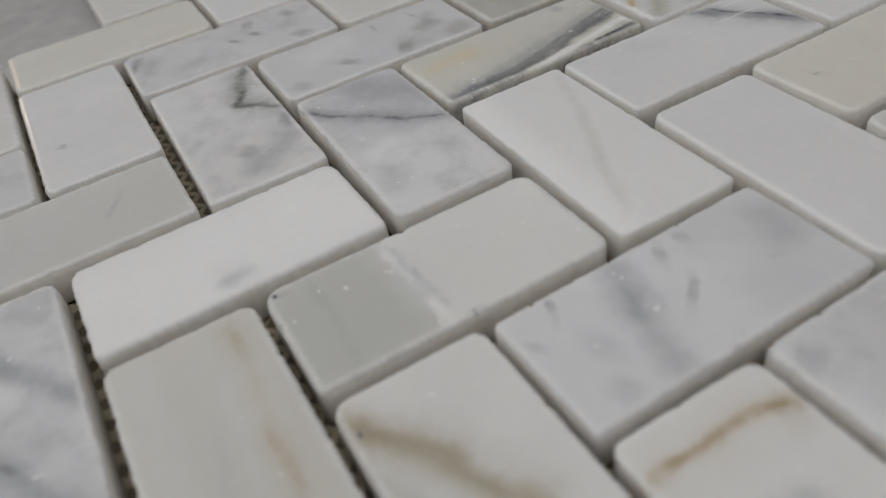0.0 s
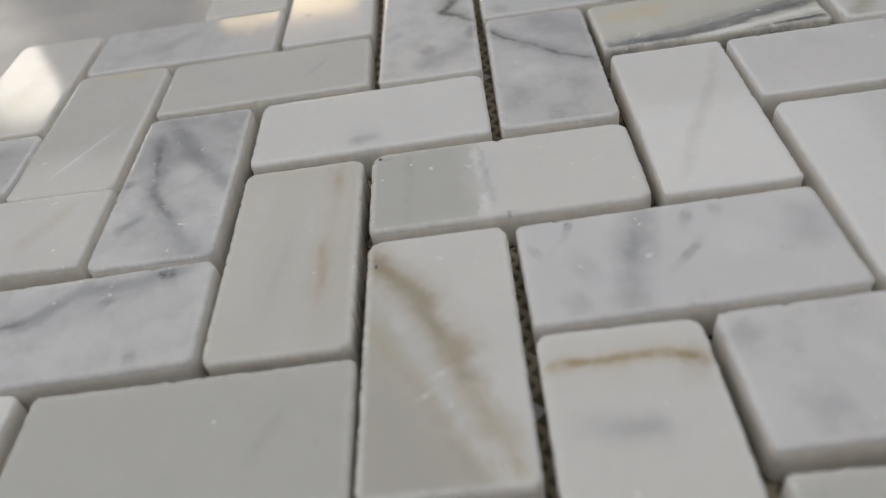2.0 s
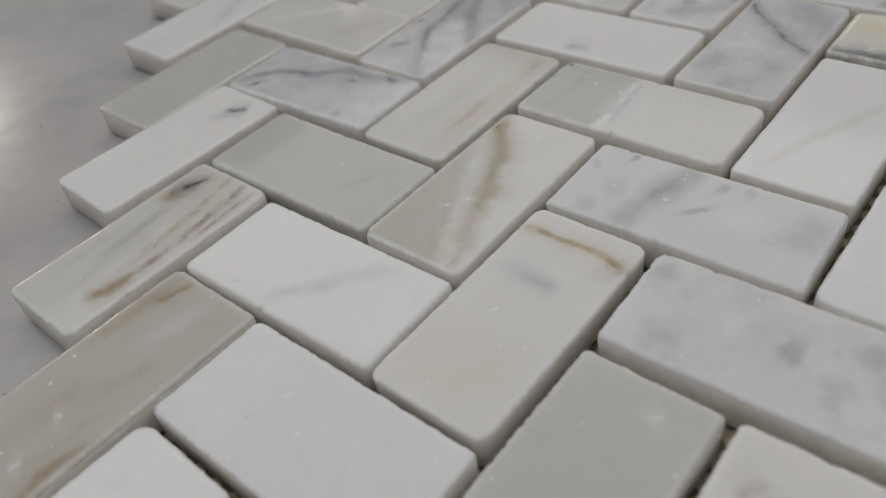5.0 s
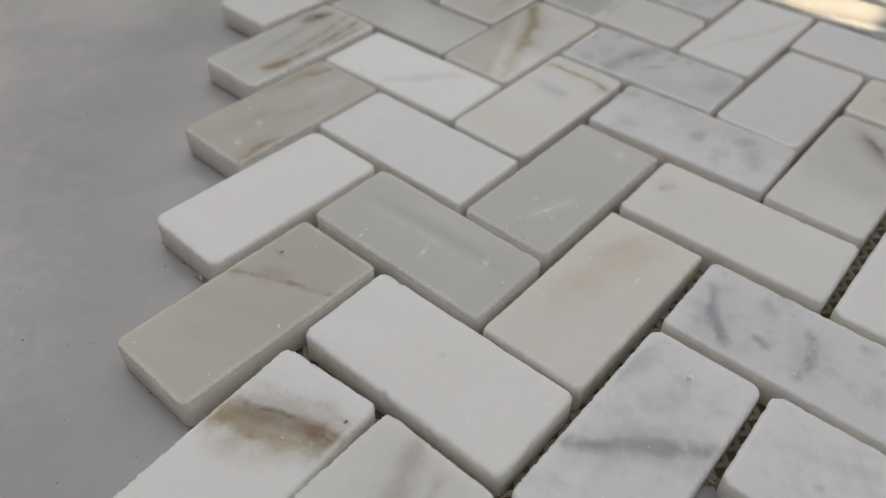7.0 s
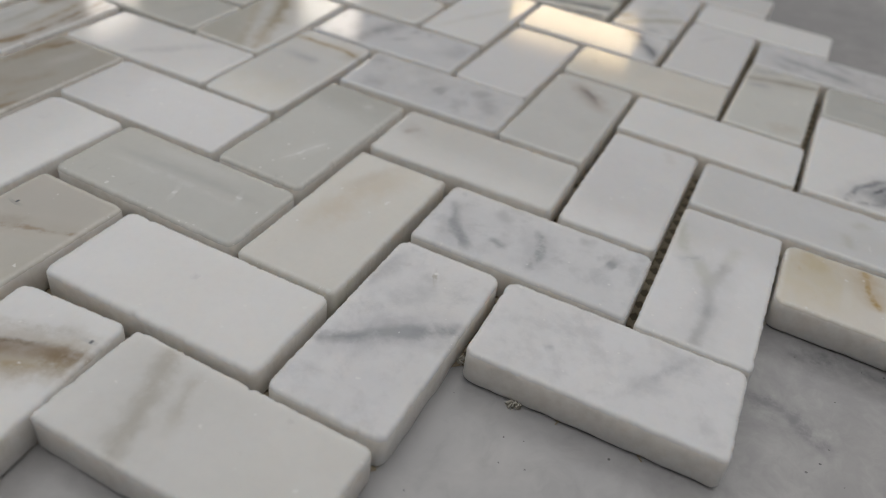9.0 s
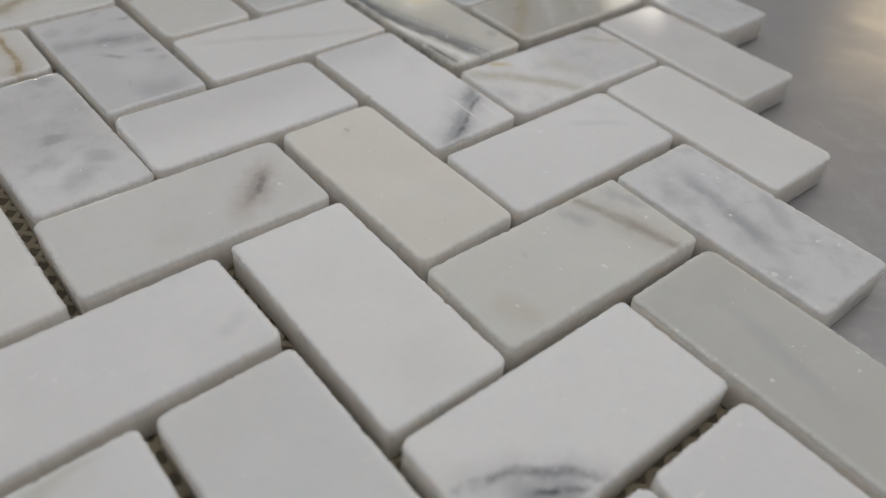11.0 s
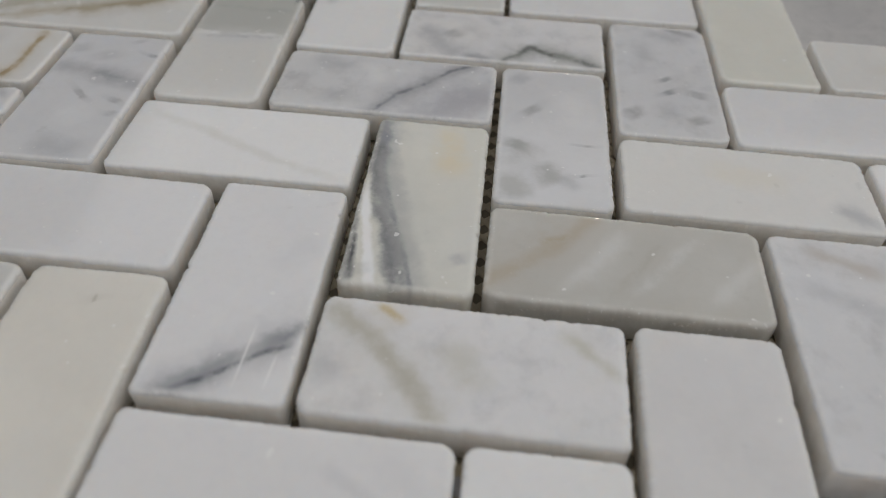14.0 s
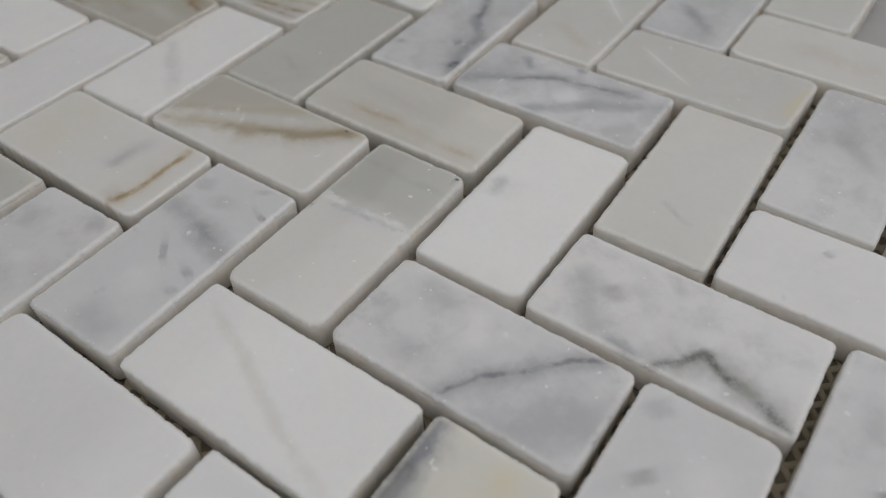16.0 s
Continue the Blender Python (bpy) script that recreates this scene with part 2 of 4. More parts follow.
def worktop_stone():
    mat, n, l, b = principled("worktop_stone")
    co = n.new("ShaderNodeTexCoord").outputs["Object"]
    warp = noise_node(n, l, 9.0, 6.0, 0.6, co)
    v = n.new("ShaderNodeVectorMath")
    v.operation = "MULTIPLY_ADD"
    l.new(warp.outputs["Color"], v.inputs[0])
    v.inputs[1].default_value = (0.06, 0.06, 0.0)
    l.new(co, v.inputs[2])
    soft = noise_node(n, l, 8.0, 5.0, 0.5, v.outputs[0]).outputs["Fac"]
    colour = mixed(n, l, ramp(n, l, soft, 0.35, 0.7), (0.575, 0.562, 0.552), (0.43, 0.427, 0.435))
    dim = noise_node(n, l, 27.0, 5.0, 0.55, v.outputs[0]).outputs["Fac"]
    colour = mixed(n, l, ramp(n, l, dim, 0.40, 0.68, 0.0, 0.50), colour, (0.385, 0.383, 0.392))
    wisp = noise_node(n, l, 55.0, 6.0, 0.6, v.outputs[0]).outputs["Fac"]
    colour = mixed(n, l, ramp(n, l, wisp, 0.46, 0.74, 0.0, 0.35), colour, (0.62, 0.60, 0.585))
    # shade on the worktop beside the tiles, painted into the stone as broad darker bands
    for x, y, turn, long, wide, strength in ((0.36, -0.04, 28, 0.62, 0.14, 0.66), (-0.07, -0.04, 40, 0.22, 0.09, 0.40), (0.09, 0.13, 45, 0.20, 0.035, 0.30)):
        shade_band = n.new("ShaderNodeGroup")
        shade_band.node_tree = vein_group
        l.new(v.outputs[0], shade_band.inputs["Vector"])
        shade_band.inputs["Patch"].default_value, shade_band.inputs["Inner"].default_value = 1.0, 0.1
        shade_band.inputs["Location"].default_value, shade_band.inputs["Rotation"].default_value = (x, y, 0), (0, 0, radians(turn))
        shade_band.inputs["Scale"].default_value = (long, wide, 1)
        colour = mixed(n, l, maths(n, l, "MULTIPLY", shade_band.outputs[0], strength), colour, (0.27, 0.262, 0.268))
    fine = noise_node(n, l, 150.0, 5.0, 0.65, co)
    v2 = n.new("ShaderNodeVectorMath")
    v2.operation = "MULTIPLY_ADD"
    l.new(fine.outputs["Color"], v2.inputs[0])
    v2.inputs[1].default_value = (0.006, 0.006, 0.0)
    l.new(co, v2.inputs[2])
    patch = ramp(n, l, noise_node(n, l, 200.0, 4.0, 0.65, co).outputs["Fac"], 0.35, 0.6, 0.2, 1.0)
    for x0, y0, x1, y1, wide, strength in ((0.096, -0.132, 0.101, -0.146, 3.0, 0.75), (0.101, -0.144, 0.097, -0.162, 2.4, 0.75), (0.097, -0.130, 0.099, -0.162, 9.0, 0.4),
                                           (0.079, -0.126, 0.080, -0.136, 2.6, 0.7), (0.081, -0.133, 0.072, -0.146, 3.0, 0.7), (0.078, -0.124, 0.076, -0.148, 8.0, 0.35)):
        g = n.new("ShaderNodeGroup")
        g.node_tree = vein_group
        l.new(v2.outputs[0], g.inputs["Vector"])
        l.new(patch, g.inputs["Patch"])
        g.inputs["Inner"].default_value = 0.0
        g.inputs["Location"].default_value = ((x0 + x1) / 2 + 0.003, (y0 + y1) / 2 + 0.003, 0)
        g.inputs["Rotation"].default_value = (0, 0, math.atan2(y1 - y0, x1 - x0))
        g.inputs["Scale"].default_value = (math.hypot(x1 - x0, y1 - y0) / 2, wide / 1000, 1)
        colour = mixed(n, l, maths(n, l, "MULTIPLY", g.outputs[0], strength), colour, (0.20, 0.20, 0.21))
    speck = noise_node(n, l, 900.0, 0.0, 0.5, co).outputs["Fac"]
    colour = mixed(n, l, ramp(n, l, speck, 0.855, 0.87, 0.0, 0.8), colour, (0.10, 0.10, 0.10))
    l.new(colour, b.inputs["Base Color"])
    l.new(ramp(n, l, noise_node(n, l, 40.0, 4.0, 0.6, co).outputs["Fac"], 0.3, 0.7, 0.15, 0.25), b.inputs["Roughness"])
    return mat


def plaster(name, colour):
    mat, n, l, b = principled(name)
    f = noise_node(n, l, 3.0, 6.0, 0.6, n.new("ShaderNodeTexCoord").outputs["Object"]).outputs["Fac"]
    l.new(mixed(n, l, f, colour, tuple(c * 0.88 for c in colour)), b.inputs["Base Color"])
    b.inputs["Roughness"].default_value = 0.85
    return mat


def net_fibre():
    mat, n, l, b = principled("net_fibre")
    f = noise_node(n, l, 500.0, 3.0, 0.6, n.new("ShaderNodeTexCoord").outputs["Object"]).outputs["Fac"]
    l.new(mixed(n, l, f, (0.42, 0.36, 0.265), (0.29, 0.245, 0.17)), b.inputs["Base Color"])
    b.inputs["Roughness"].default_value = 0.6
    return mat


def glow(name, colour, strength):
    mat, n, l, b = principled(name)
    b.inputs["Base Color"].default_value = (0.8, 0.8, 0.8, 1)
    b.inputs["Emission Color"].default_value = (*colour, 1)
    b.inputs["Emission Strength"].default_value = strength
    return mat


SAWN, STONE, FIBRE = sawn_marble(), worktop_stone(), net_fibre()
WALL, FLOOR, WOOD = plaster("wall_paint", (0.52, 0.52, 0.52)), plaster("floor_screed", (0.30, 0.29, 0.28)), plaster("base_paint", (0.45, 0.45, 0.45))

# ---------- the room, plain and closed: unseen, added for the tiles to reflect ---
R0, R1 = -3.0, 4.2      # inner faces of the walls
F0 = -0.90              # floor


def wall(name, axis, at, openings):
    """A wall 0.15 thick along an axis, with openings a0, a1, z0, z1."""
    edges = sorted(openings)
    bm = bmesh.new()
    out = 0.15 if at > 0 else -0.15

    def slab(a0, a1, z0, z1):
        lo, hi = min(at, at + out), max(at, at + out)
        if axis == "y":
            box(bm, lo, a0, z0, hi, a1, z1)
        else:
            box(bm, a0, lo, z0, a1, hi, z1)
    a = R0
    for a0, a1, z0, z1 in edges:
        slab(a, a0, F0, CEILING)
        slab(a0, a1, F0, z0)
        slab(a0, a1, z1, CEILING)
        a = a1
    slab(a, R1, F0, CEILING)
    tagged(part(name, bm, WALL, None), "unseen plain pale grey wall, added for reflections", "wall", kind="structure")


EAST = [(0.62, 1.38, 1.42, 1.70), (2.42, 2.88, 1.55, 2.12)]      # high, narrow window bands, placed where the tiles need their glare
NORTH = [(0.5, 1.2, 1.45, 1.74), (3.6, 4.1, 1.90, 2.35)]
wall("wall_east", "y", R1, EAST)
wall("wall_north", "x", R1, NORTH)
wall("wall_west", "y", R0, [])
wall("wall_south", "x", R0, [])
tagged(solid("floor", [(R0, R0, F0 - 0.1, R1, R1, F0)], FLOOR), "unseen plain grey floor, added to close the room", "floor", kind="structure")
tagged(solid("ceiling", [(R0, R0, CEILING, R1, R1, CEILING + 0.1)], plaster("ceiling_paint", (0.75, 0.75, 0.75))), "unseen plain white ceiling, added for reflections", "ceiling", kind="structure")
# lamps added in the openings, each sized to mirror as glare in the tiles
for a0, a1, z0, z1 in EAST:
    area_lamp("opening_glare_light", look((R1 + 0.05, (a0 + a1) / 2, (z0 + z1) / 2), (0, (a0 + a1) / 2, (z0 + z1) / 2)), a1 - a0, z1 - z0, 2.8 if a0 < 1 else 2.2, (1.0, 0.72, 0.34) if a0 < 1 else (1.0, 0.88, 0.70))
for a0, a1, z0, z1 in NORTH:
    area_lamp("opening_glare_light", look(((a0 + a1) / 2, R1 + 0.05, (z0 + z1) / 2), ((a0 + a1) / 2, 0, (z0 + z1) / 2)), a1 - a0, z1 - z0, 5 if a0 < 1 else 2.0, (1.0, 0.86, 0.70))

# ---------- worktop ----------
tagged(solid("worktop", [(-0.9, -0.9, -0.03, 1.0, 0.9, 0.0)], STONE), "smooth pale grey stone worktop with faint darker veins", "worktop", kind="structure")
tagged(solid("counter_base", [(-0.85, -0.85, F0, 0.95, 0.85, -0.03)], WOOD), "plain grey base under the worktop", "counter", kind="structure")

# ---------- the mosaic sheet ----------
sheet = tagged(new("mosaic_sheet"), "herringbone sheet of polished white marble tiles on fibre net", "mosaic tile")
placed = []
covered = []          # cells of the grid that tiles fill


EDGE = (("V", 0), ("V", 2), ("V", 4), ("H", 1), ("H", 3), ("H", 5))   # tiles whose sawn sides lie open at the end of the sheet


def streak(points, width, strength, tint, *inner):
    """A bent vein: strokes from point to point that overlap a little."""
    out = []
    for (a, b), (c, d) in zip(points, points[1:]):
        x, y = (c - a) * 0.3, (d - b) * 0.3
        out.append((a - x, b - y, c + x, d + y, width, strength, tint, *inner))
    return out


def tile_mesh(w, h, rng):
    """A cut tile: rounded corners, an eased upper edge with small chips, sawn sides."""
    r = rng.uniform(0.0011, 0.0024)
    ring = []
    for cx, cy, a0 in ((1, 1, 0), (-1, 1, 90), (-1, -1, 180), (1, -1, 270)):
        rr = r * rng.uniform(0.75, 1.3)
        for k in range(6):
            a = radians(a0 + 18 * k)
            ring.append((cx * (w / 2 - rr) + rr * math.cos(a), cy * (h / 2 - rr) + rr * math.sin(a)))
    fine = []
    for k, (x, y) in enumerate(ring):
        x2, y2 = ring[(k + 1) % len(ring)]
        steps = max(1, int(math.hypot(x2 - x, y2 - y) / 0.00042))
        fine += [(x + (x2 - x) * s / steps, y + (y2 - y) * s / steps) for s in range(steps)]
    bm = bmesh.new()
    off = rng.uniform(0, 50)
    ease = rng.uniform(0.00055, 0.00090)
    levels = []
    for inset, z in ((0.0003, BED), (0.0, BED + 0.0006), (0.0, THICK - ease - 0.0009), (0.0, THICK - ease), (ease * 0.12, THICK - ease * 0.58), (ease * 0.42, THICK - ease * 0.2), (ease * 0.95, THICK - 0.00003), (ease * 1.6, THICK)):
        row = []
        for x, y in fine:
            chip = noise.noise((x * 420 + off, y * 420, z * 60)) * 0.00014 + noise.noise((x * 1500, y * 1500 + off, 7)) * 0.00012 + noise.noise((x * 2600, y * 2600 + off, 9)) * 0.00021 + max(0, noise.noise((x * 900, y * 900 + off, 3)) - 0.40) * 0.0009
            k = inset + (max(chip, -0.00012) if z > THICK - ease * 1.01 else max(chip, -0.00012) * 0.3 if z > THICK * 0.5 else noise.noise((x * 300 + off, y * 300, z * 300)) * 0.00022)
            s = Vector((x / (w / 2), y / (h / 2)))
            row.append(bm.verts.new((x - k * max(-1, min(1, s.x ** 5)) - 0.0, y - k * max(-1, min(1, s.y ** 5)), z)))
        levels.append(row)
    m = len(fine)
    for q, (lo, hi) in enumerate(zip(levels, levels[1:])):
        for k in range(m):
            f = bm.faces.new((lo[k], lo[(k + 1) % m], hi[(k + 1) % m], hi[k]))
            f.material_index = 1 if q < 3 else 0
            f.smooth = True
    bm.faces.new(levels[-1])
    bm.faces.new(list(reversed(levels[0])))
    return bm


def lay(kind, i, j, shift, base, veins=(), cloud=0.25, cloud_colour=None, label="", tilt=0.0, wander=1.0):
    """One tile on the herringbone grid. shift: mm along x, mm along y, degrees."""
    rng = random.Random(i * 131 + j * 17 + (7 if kind == "H" else 0))
    cells = (2, 1) if kind == "H" else (1, 2)
    w, h = (LONG, SHORT) if kind == "H" else (SHORT, LONG)
    w += rng.uniform(-0.00025, 0.00025)
    h += rng.uniform(-0.00025, 0.00025)
    dx, dy, turn = shift
    x, y = (i + cells[0] / 2) * U + dx / 1000, (j + cells[1] / 2) * U + dy / 1000
    tint = cloud_colour or tuple(c * 0.86 for c in base)
    ob = part("tile", tile_mesh(w, h, rng), marble(base, cloud, tint, veins, w, h, wander), sheet, label)
    ob.data.materials.append(SAWN if i - j in (0, 15) or (kind, i) in EDGE or (sum(base) > 1.95 and "band" not in label) else ob.data.materials[0])
    ob.matrix_basis = pose(x, y, rng.uniform(0, 0.00025), rng.uniform(-0.25, 0.25), rng.uniform(-0.25, 0.25) + tilt, turn)
    placed.append((x, y, w / 2, h / 2))
    covered.extend((i + a, j + b) for a in range(cells[0]) for b in range(cells[1]))


# outer row, tiles pointing out over the worktop
lay("H", -1, -1, (-1.2, -1.9, 4.2), SNOW, streak(((0.62, 1.05), (0.72, 0.5), (0.79, -0.05)), 8.2, 0.85, (0.46, 0.41, 0.32)) + streak(((0.62, 0.95), (0.69, 0.55), (0.74, 0.05)), 3.4, 0.85, (0.33, 0.25, 0.14), 0.1) + streak(((0.70, 0.85), (0.745, 0.45), (0.80, 0.02)), 2.4, 0.95, (0.23, 0.155, 0.08), 0.1) + [(0.71, 0.95, 0.80, 0.30, 1.1, 0.85, (0.17, 0.115, 0.06)), (0.60, 0.9, 0.68, 0.2, 1.2, 0.7, (0.36, 0.28, 0.16)), (0.66, 0.6, 0.70, 0.2, 1.4, 0.8, GOLD), (0.80, 1.0, 0.90, 0.1, 1.6, 0.6, (0.50, 0.48, 0.44)), (0.50, 0.9, 0.62, 0.2, 4.0, 0.35, TAN), (0.87, 0.1, 0.875, 0.1, 0.5, 0.9, INK)], 0.15, label="white marble tile crossed by a rust-brown band", wander=0.6)
lay("H", 0, 0, (-0.5, 0.2, -0.9), (0.545, 0.525, 0.47), [(-0.4, 0.4, 0.44, 0.6, 16.0, 0.9, (0.565, 0.56, 0.485), 0.6), (0.56, 0.5, 1.4, 0.6, 14.0, 0.75, (0.50, 0.475, 0.435), 0.6)] + streak(((0.50, 1.0), (0.63, 0.55), (0.74, 0.0)), 2.6, 0.6, (0.64, 0.62, 0.57)) + streak(((0.55, 1.0), (0.66, 0.55), (0.76, 0.0)), 1.1, 0.9, (0.35, 0.28, 0.20)) + [(0.66, 0.8, 0.72, 0.45, 2.4, 0.5, (0.40, 0.35, 0.29)), (0.78, 0.80, 0.785, 0.80, 0.5, 0.95, INK), (0.2, 0.8, 0.35, 0.2, 4.0, 0.45, (0.49, 0.49, 0.40))], 0.2, label="warm grey marble tile with a thin brown vein", wander=0.6)
lay("H", 1, 1, (-0.1, 0.1, -1.3), SNOW, [(0.78, 0.72, 0.86, 0.66, 1.6, 0.4, ASH)], 0.1)
lay("H", 2, 2, (0.1, -0.4, -0.6), (0.50, 0.48, 0.435), [(0.50, 0.92, 1.0, 0.86, 3.0, 0.7, (0.38, 0.31, 0.22)), (0.80, 0.86, 1.0, 0.70, 1.8, 0.8, RUST), (0.16, 0.66, 0.46, 0.5, 3.8, 0.5, (0.42, 0.36, 0.28)), (0.36, 0.42, 0.70, 0.3, 3.0, 0.45, (0.43, 0.37, 0.29)), (-0.02, 0.08, 0.35, 0.06, 1.8, 0.8, (0.33, 0.25, 0.16)), (0.1, 0.25, 0.5, 0.2, 1.8, 0.4, GOLD), (0.28, 0.5, 0.32, 0.42, 1.0, 0.5, CHALK), (0.1, 0.34, 0.15, 0.28, 1.0, 0.6, CHALK), (0.0, 0.8, 0.25, 0.5, 5.0, 0.4, (0.46, 0.43, 0.36)), (0.62, 0.55, 1.0, 0.42, 3.0, 0.3, PEARL)], 0.25, SAGE, "warm grey marble tile blotched with brown")
lay("H", 3, 3, (0.3, -0.1, -0.4), PEARL, [(0.14, 0.30, 0.36, 0.12, 2.6, 0.95, (0.33, 0.235, 0.13))] + streak(((0.25, 0.18), (0.42, 0.18), (0.67, 0.20), (0.95, 0.28)), 1.5, 0.85, RUST) + streak(((0.40, 0.34), (0.7, 0.38), (1.0, 0.52)), 1.5, 0.65, GOLD) + [(0.68, 0.86, 0.98, 0.70, 3.4, 0.9, (0.36, 0.27, 0.17)), (0.76, 0.88, 0.88, 0.76, 1.8, 1.0, INK), (0.84, 0.78, 0.94, 0.70, 1.1, 0.9, INK), (0.30, 0.62, 0.75, 0.72, 2.0, 0.6, (0.45, 0.43, 0.37)), (0.0, 0.5, 0.65, 0.56, 3.0, 0.5, SAGE), (0.1, 0.8, 0.6, 0.85, 2.0, 0.4, SAGE), (0.6, 0.1, 1.0, 0.12, 1.0, 0.7, RUST)], 0.2, label="pale marble tile streaked with brown and black", wander=0.5)
lay("H", 4, 4, (0.4, 0.6, -2.1), SNOW, [(0.82, 0.5, 0.90, 0.2, 1.4, 0.95, INK), (0.70, 0.5, 0.98, 0.3, 3.0, 0.3, ASH)], 0.1, label="white marble tile with a dark pit")
lay("H", 5, 5, (-0.4, -2.1, 0.1), SAGE, [], 0.3)
lay("H", 6, 6, (0, 0, 0), WHITE, [(0.4, 0.2, 0.9, 0.6, 4.0, 0.3, ASH)], 0.3)
lay("H", 7, 7, (0, 0, 0), PEARL, [], 0.3)
# second row
lay("V", 0, -3, (0.1, 0.2, -0.2), IVORY, streak(((1.05, 0.86), (0.5, 0.745), (-0.05, 0.66)), 3.4, 0.7, (0.46, 0.44, 0.39)) + [(0.95, 0.70, 0.3, 0.58, 2.2, 0.5, (0.5, 0.48, 0.43)), (0.6, 0.35, 0.3, 0.2, 6.0, 0.3, CREAM)], 0.3, PEARL, "cream marble tile with a soft grey streak")
lay("V", 1, -2, (0.1, 0.1, 0.4), SNOW, [], 0.12)
lay("V", 2, -1, (-0.1, -0.2, -0.3), SAGE, [(0.66, 0.0, 0.58, 1.0, 2.2, 0.6, (0.45, 0.46, 0.44)), (0.50, 0.1, 0.46, 0.9, 1.4, 0.5, PEARL), (0.85, 0.2, 0.8, 0.8, 3.0, 0.35, PEARL), (0.3, 0.45, 0.32, 0.42, 1.0, 0.7, CHALK), (0.6, 0.2, 0.62, 0.17, 0.9, 0.6, CHALK)], 0.2, wander=0.5)
lay("V", 3, 0, (-0.2, 0.3, 0.0), WHITE, [(0.3, 0.05, 0.8, 0.3, 4.0, 0.25, CREAM)], 0.15)
lay("V", 4, 1, (-0.6, -0.5, 0.8), SNOW, [(0.0, 0.6, 1.0, 0.2, 3.0, 0.3, ASH)], 0.15)
lay("V", 5, 2, (-0.5, -0.8, 0.3), SAGE, [(0.3, 0.3, 0.7, 0.2, 2.0, 0.3, ASH)], 0.2)
lay("V", 6, 3, (-0.3, -0.8, 1.4), COOL, streak(((0.93, 0.10), (0.84, 0.30), (0.81, 0.47), (0.57, 0.62), (0.46, 0.83), (0.17, 0.95)), 2.6, 0.8, (0.33, 0.34, 0.37)) + [(0.92, 0.12, 0.88, 0.20, 1.5, 1.0, INK), (0.72, 0.38, 0.62, 0.34, 2.4, 0.8, SLATE), (0.6, 0.60, 0.48, 0.80, 1.2, 0.7, (0.2, 0.205, 0.22)), (0.17, 0.85, 0.12, 0.82, 1.4, 0.8, INK), (0.11, 0.24, 0.13, 0.18, 1.8, 0.6, SLATE), (0.95, 0.3, 0.7, 0.2, 4.0, 0.5, ASH), (0.4, 0.55, 0.3, 0.2, 6.0, 0.35, WHITE)], 0.5, ASH, "blue-grey marble tile with dark drifting veins", wander=0.7)
lay("V", 7, 4, (1.3, 0.3, -0.1), PEARL, [(0.1, 0.9, 0.95, 0.45, 0.6, 0.8, CHALK), (0.2, 0.3, 0.9, 0.1, 3.0, 0.4, TAN)], 0.3)
lay("V", 8, 5, (1.0, -1.0, -0.3), COOL, [(0.2, 0.4, 0.8, 0.1, 3.0, 0.5, SLATE)], 0.4, ASH)
lay("V", 9, 6, (0, 0, 0), PEARL, [], 0.3)
# third row
lay("H", 1, -3, (-0.5, -0.4, 0.3), WHITE, streak(((0.28, 1.0), (0.49, 0.40), (0.63, 0.02)), 2.3, 0.75, SLATE) + [(0.35, 0.7, 0.6, 0.3, 5.5, 0.5, ASH), (0.60, 1.0, 0.95, 0.85, 2.6, 0.55, ASH), (0.8, 0.4, 0.6, 0.7, 5.0, 0.4, ASH), (0.845, 0.50, 0.855, 0.46, 0.8, 0.95, (0.30, 0.27, 0.20)), (0.86, 0.52, 0.87, 0.5, 0.6, 0.8, CHALK)], 0.45, COOL, "white marble tile with a grey smear and a small pit")
lay("H", 2, -2, (-0.7, -0.1, 0.1), CREAM, [(0.20, 0.80, 1.05, 0.38, 7.0, 0.6, (0.64, 0.57, 0.46)), (0.62, 0.8, 1.0, 0.5, 3.0, 0.35, TAN)], 0.2, label="cream marble tile with a beige band")
lay("H", 3, -1, (-0.7, 0.2, -0.5), SAGE, [(0.15, 0.45, 0.45, 0.25, 0.7, 0.5, CHALK), (0.85, 0.4, 0.92, 0.3, 0.8, 0.6, CHALK)], 0.15)
lay("H", 4, 0, (-0.5, 0.5, -0.3), IVORY, streak(((0.87, 1.02), (0.88, 0.57), (0.88, 0.24), (0.85, -0.02)), 2.2, 0.6, (0.60, 0.53, 0.42)) + streak(((0.87, 1.02), (0.88, 0.57), (0.88, 0.24), (0.85, -0.02)), 1.1, 0.9, (0.44, 0.35, 0.22), 0.2) + [(0.86, 0.20, 0.83, 0.0, 1.7, 0.9, (0.36, 0.27, 0.15)), (0.68, 0.95, 0.62, 0.25, 4.4, 0.5, (0.56, 0.565, 0.585)), (0.66, 0.70, 0.64, 0.30, 2.0, 0.4, ASH), (0.15, 1.1, 0.25, -0.1, 13.0, 0.6, (0.70, 0.675, 0.60))], 0.2, CREAM, "cream marble tile with a gold band near its end", wander=0.4)
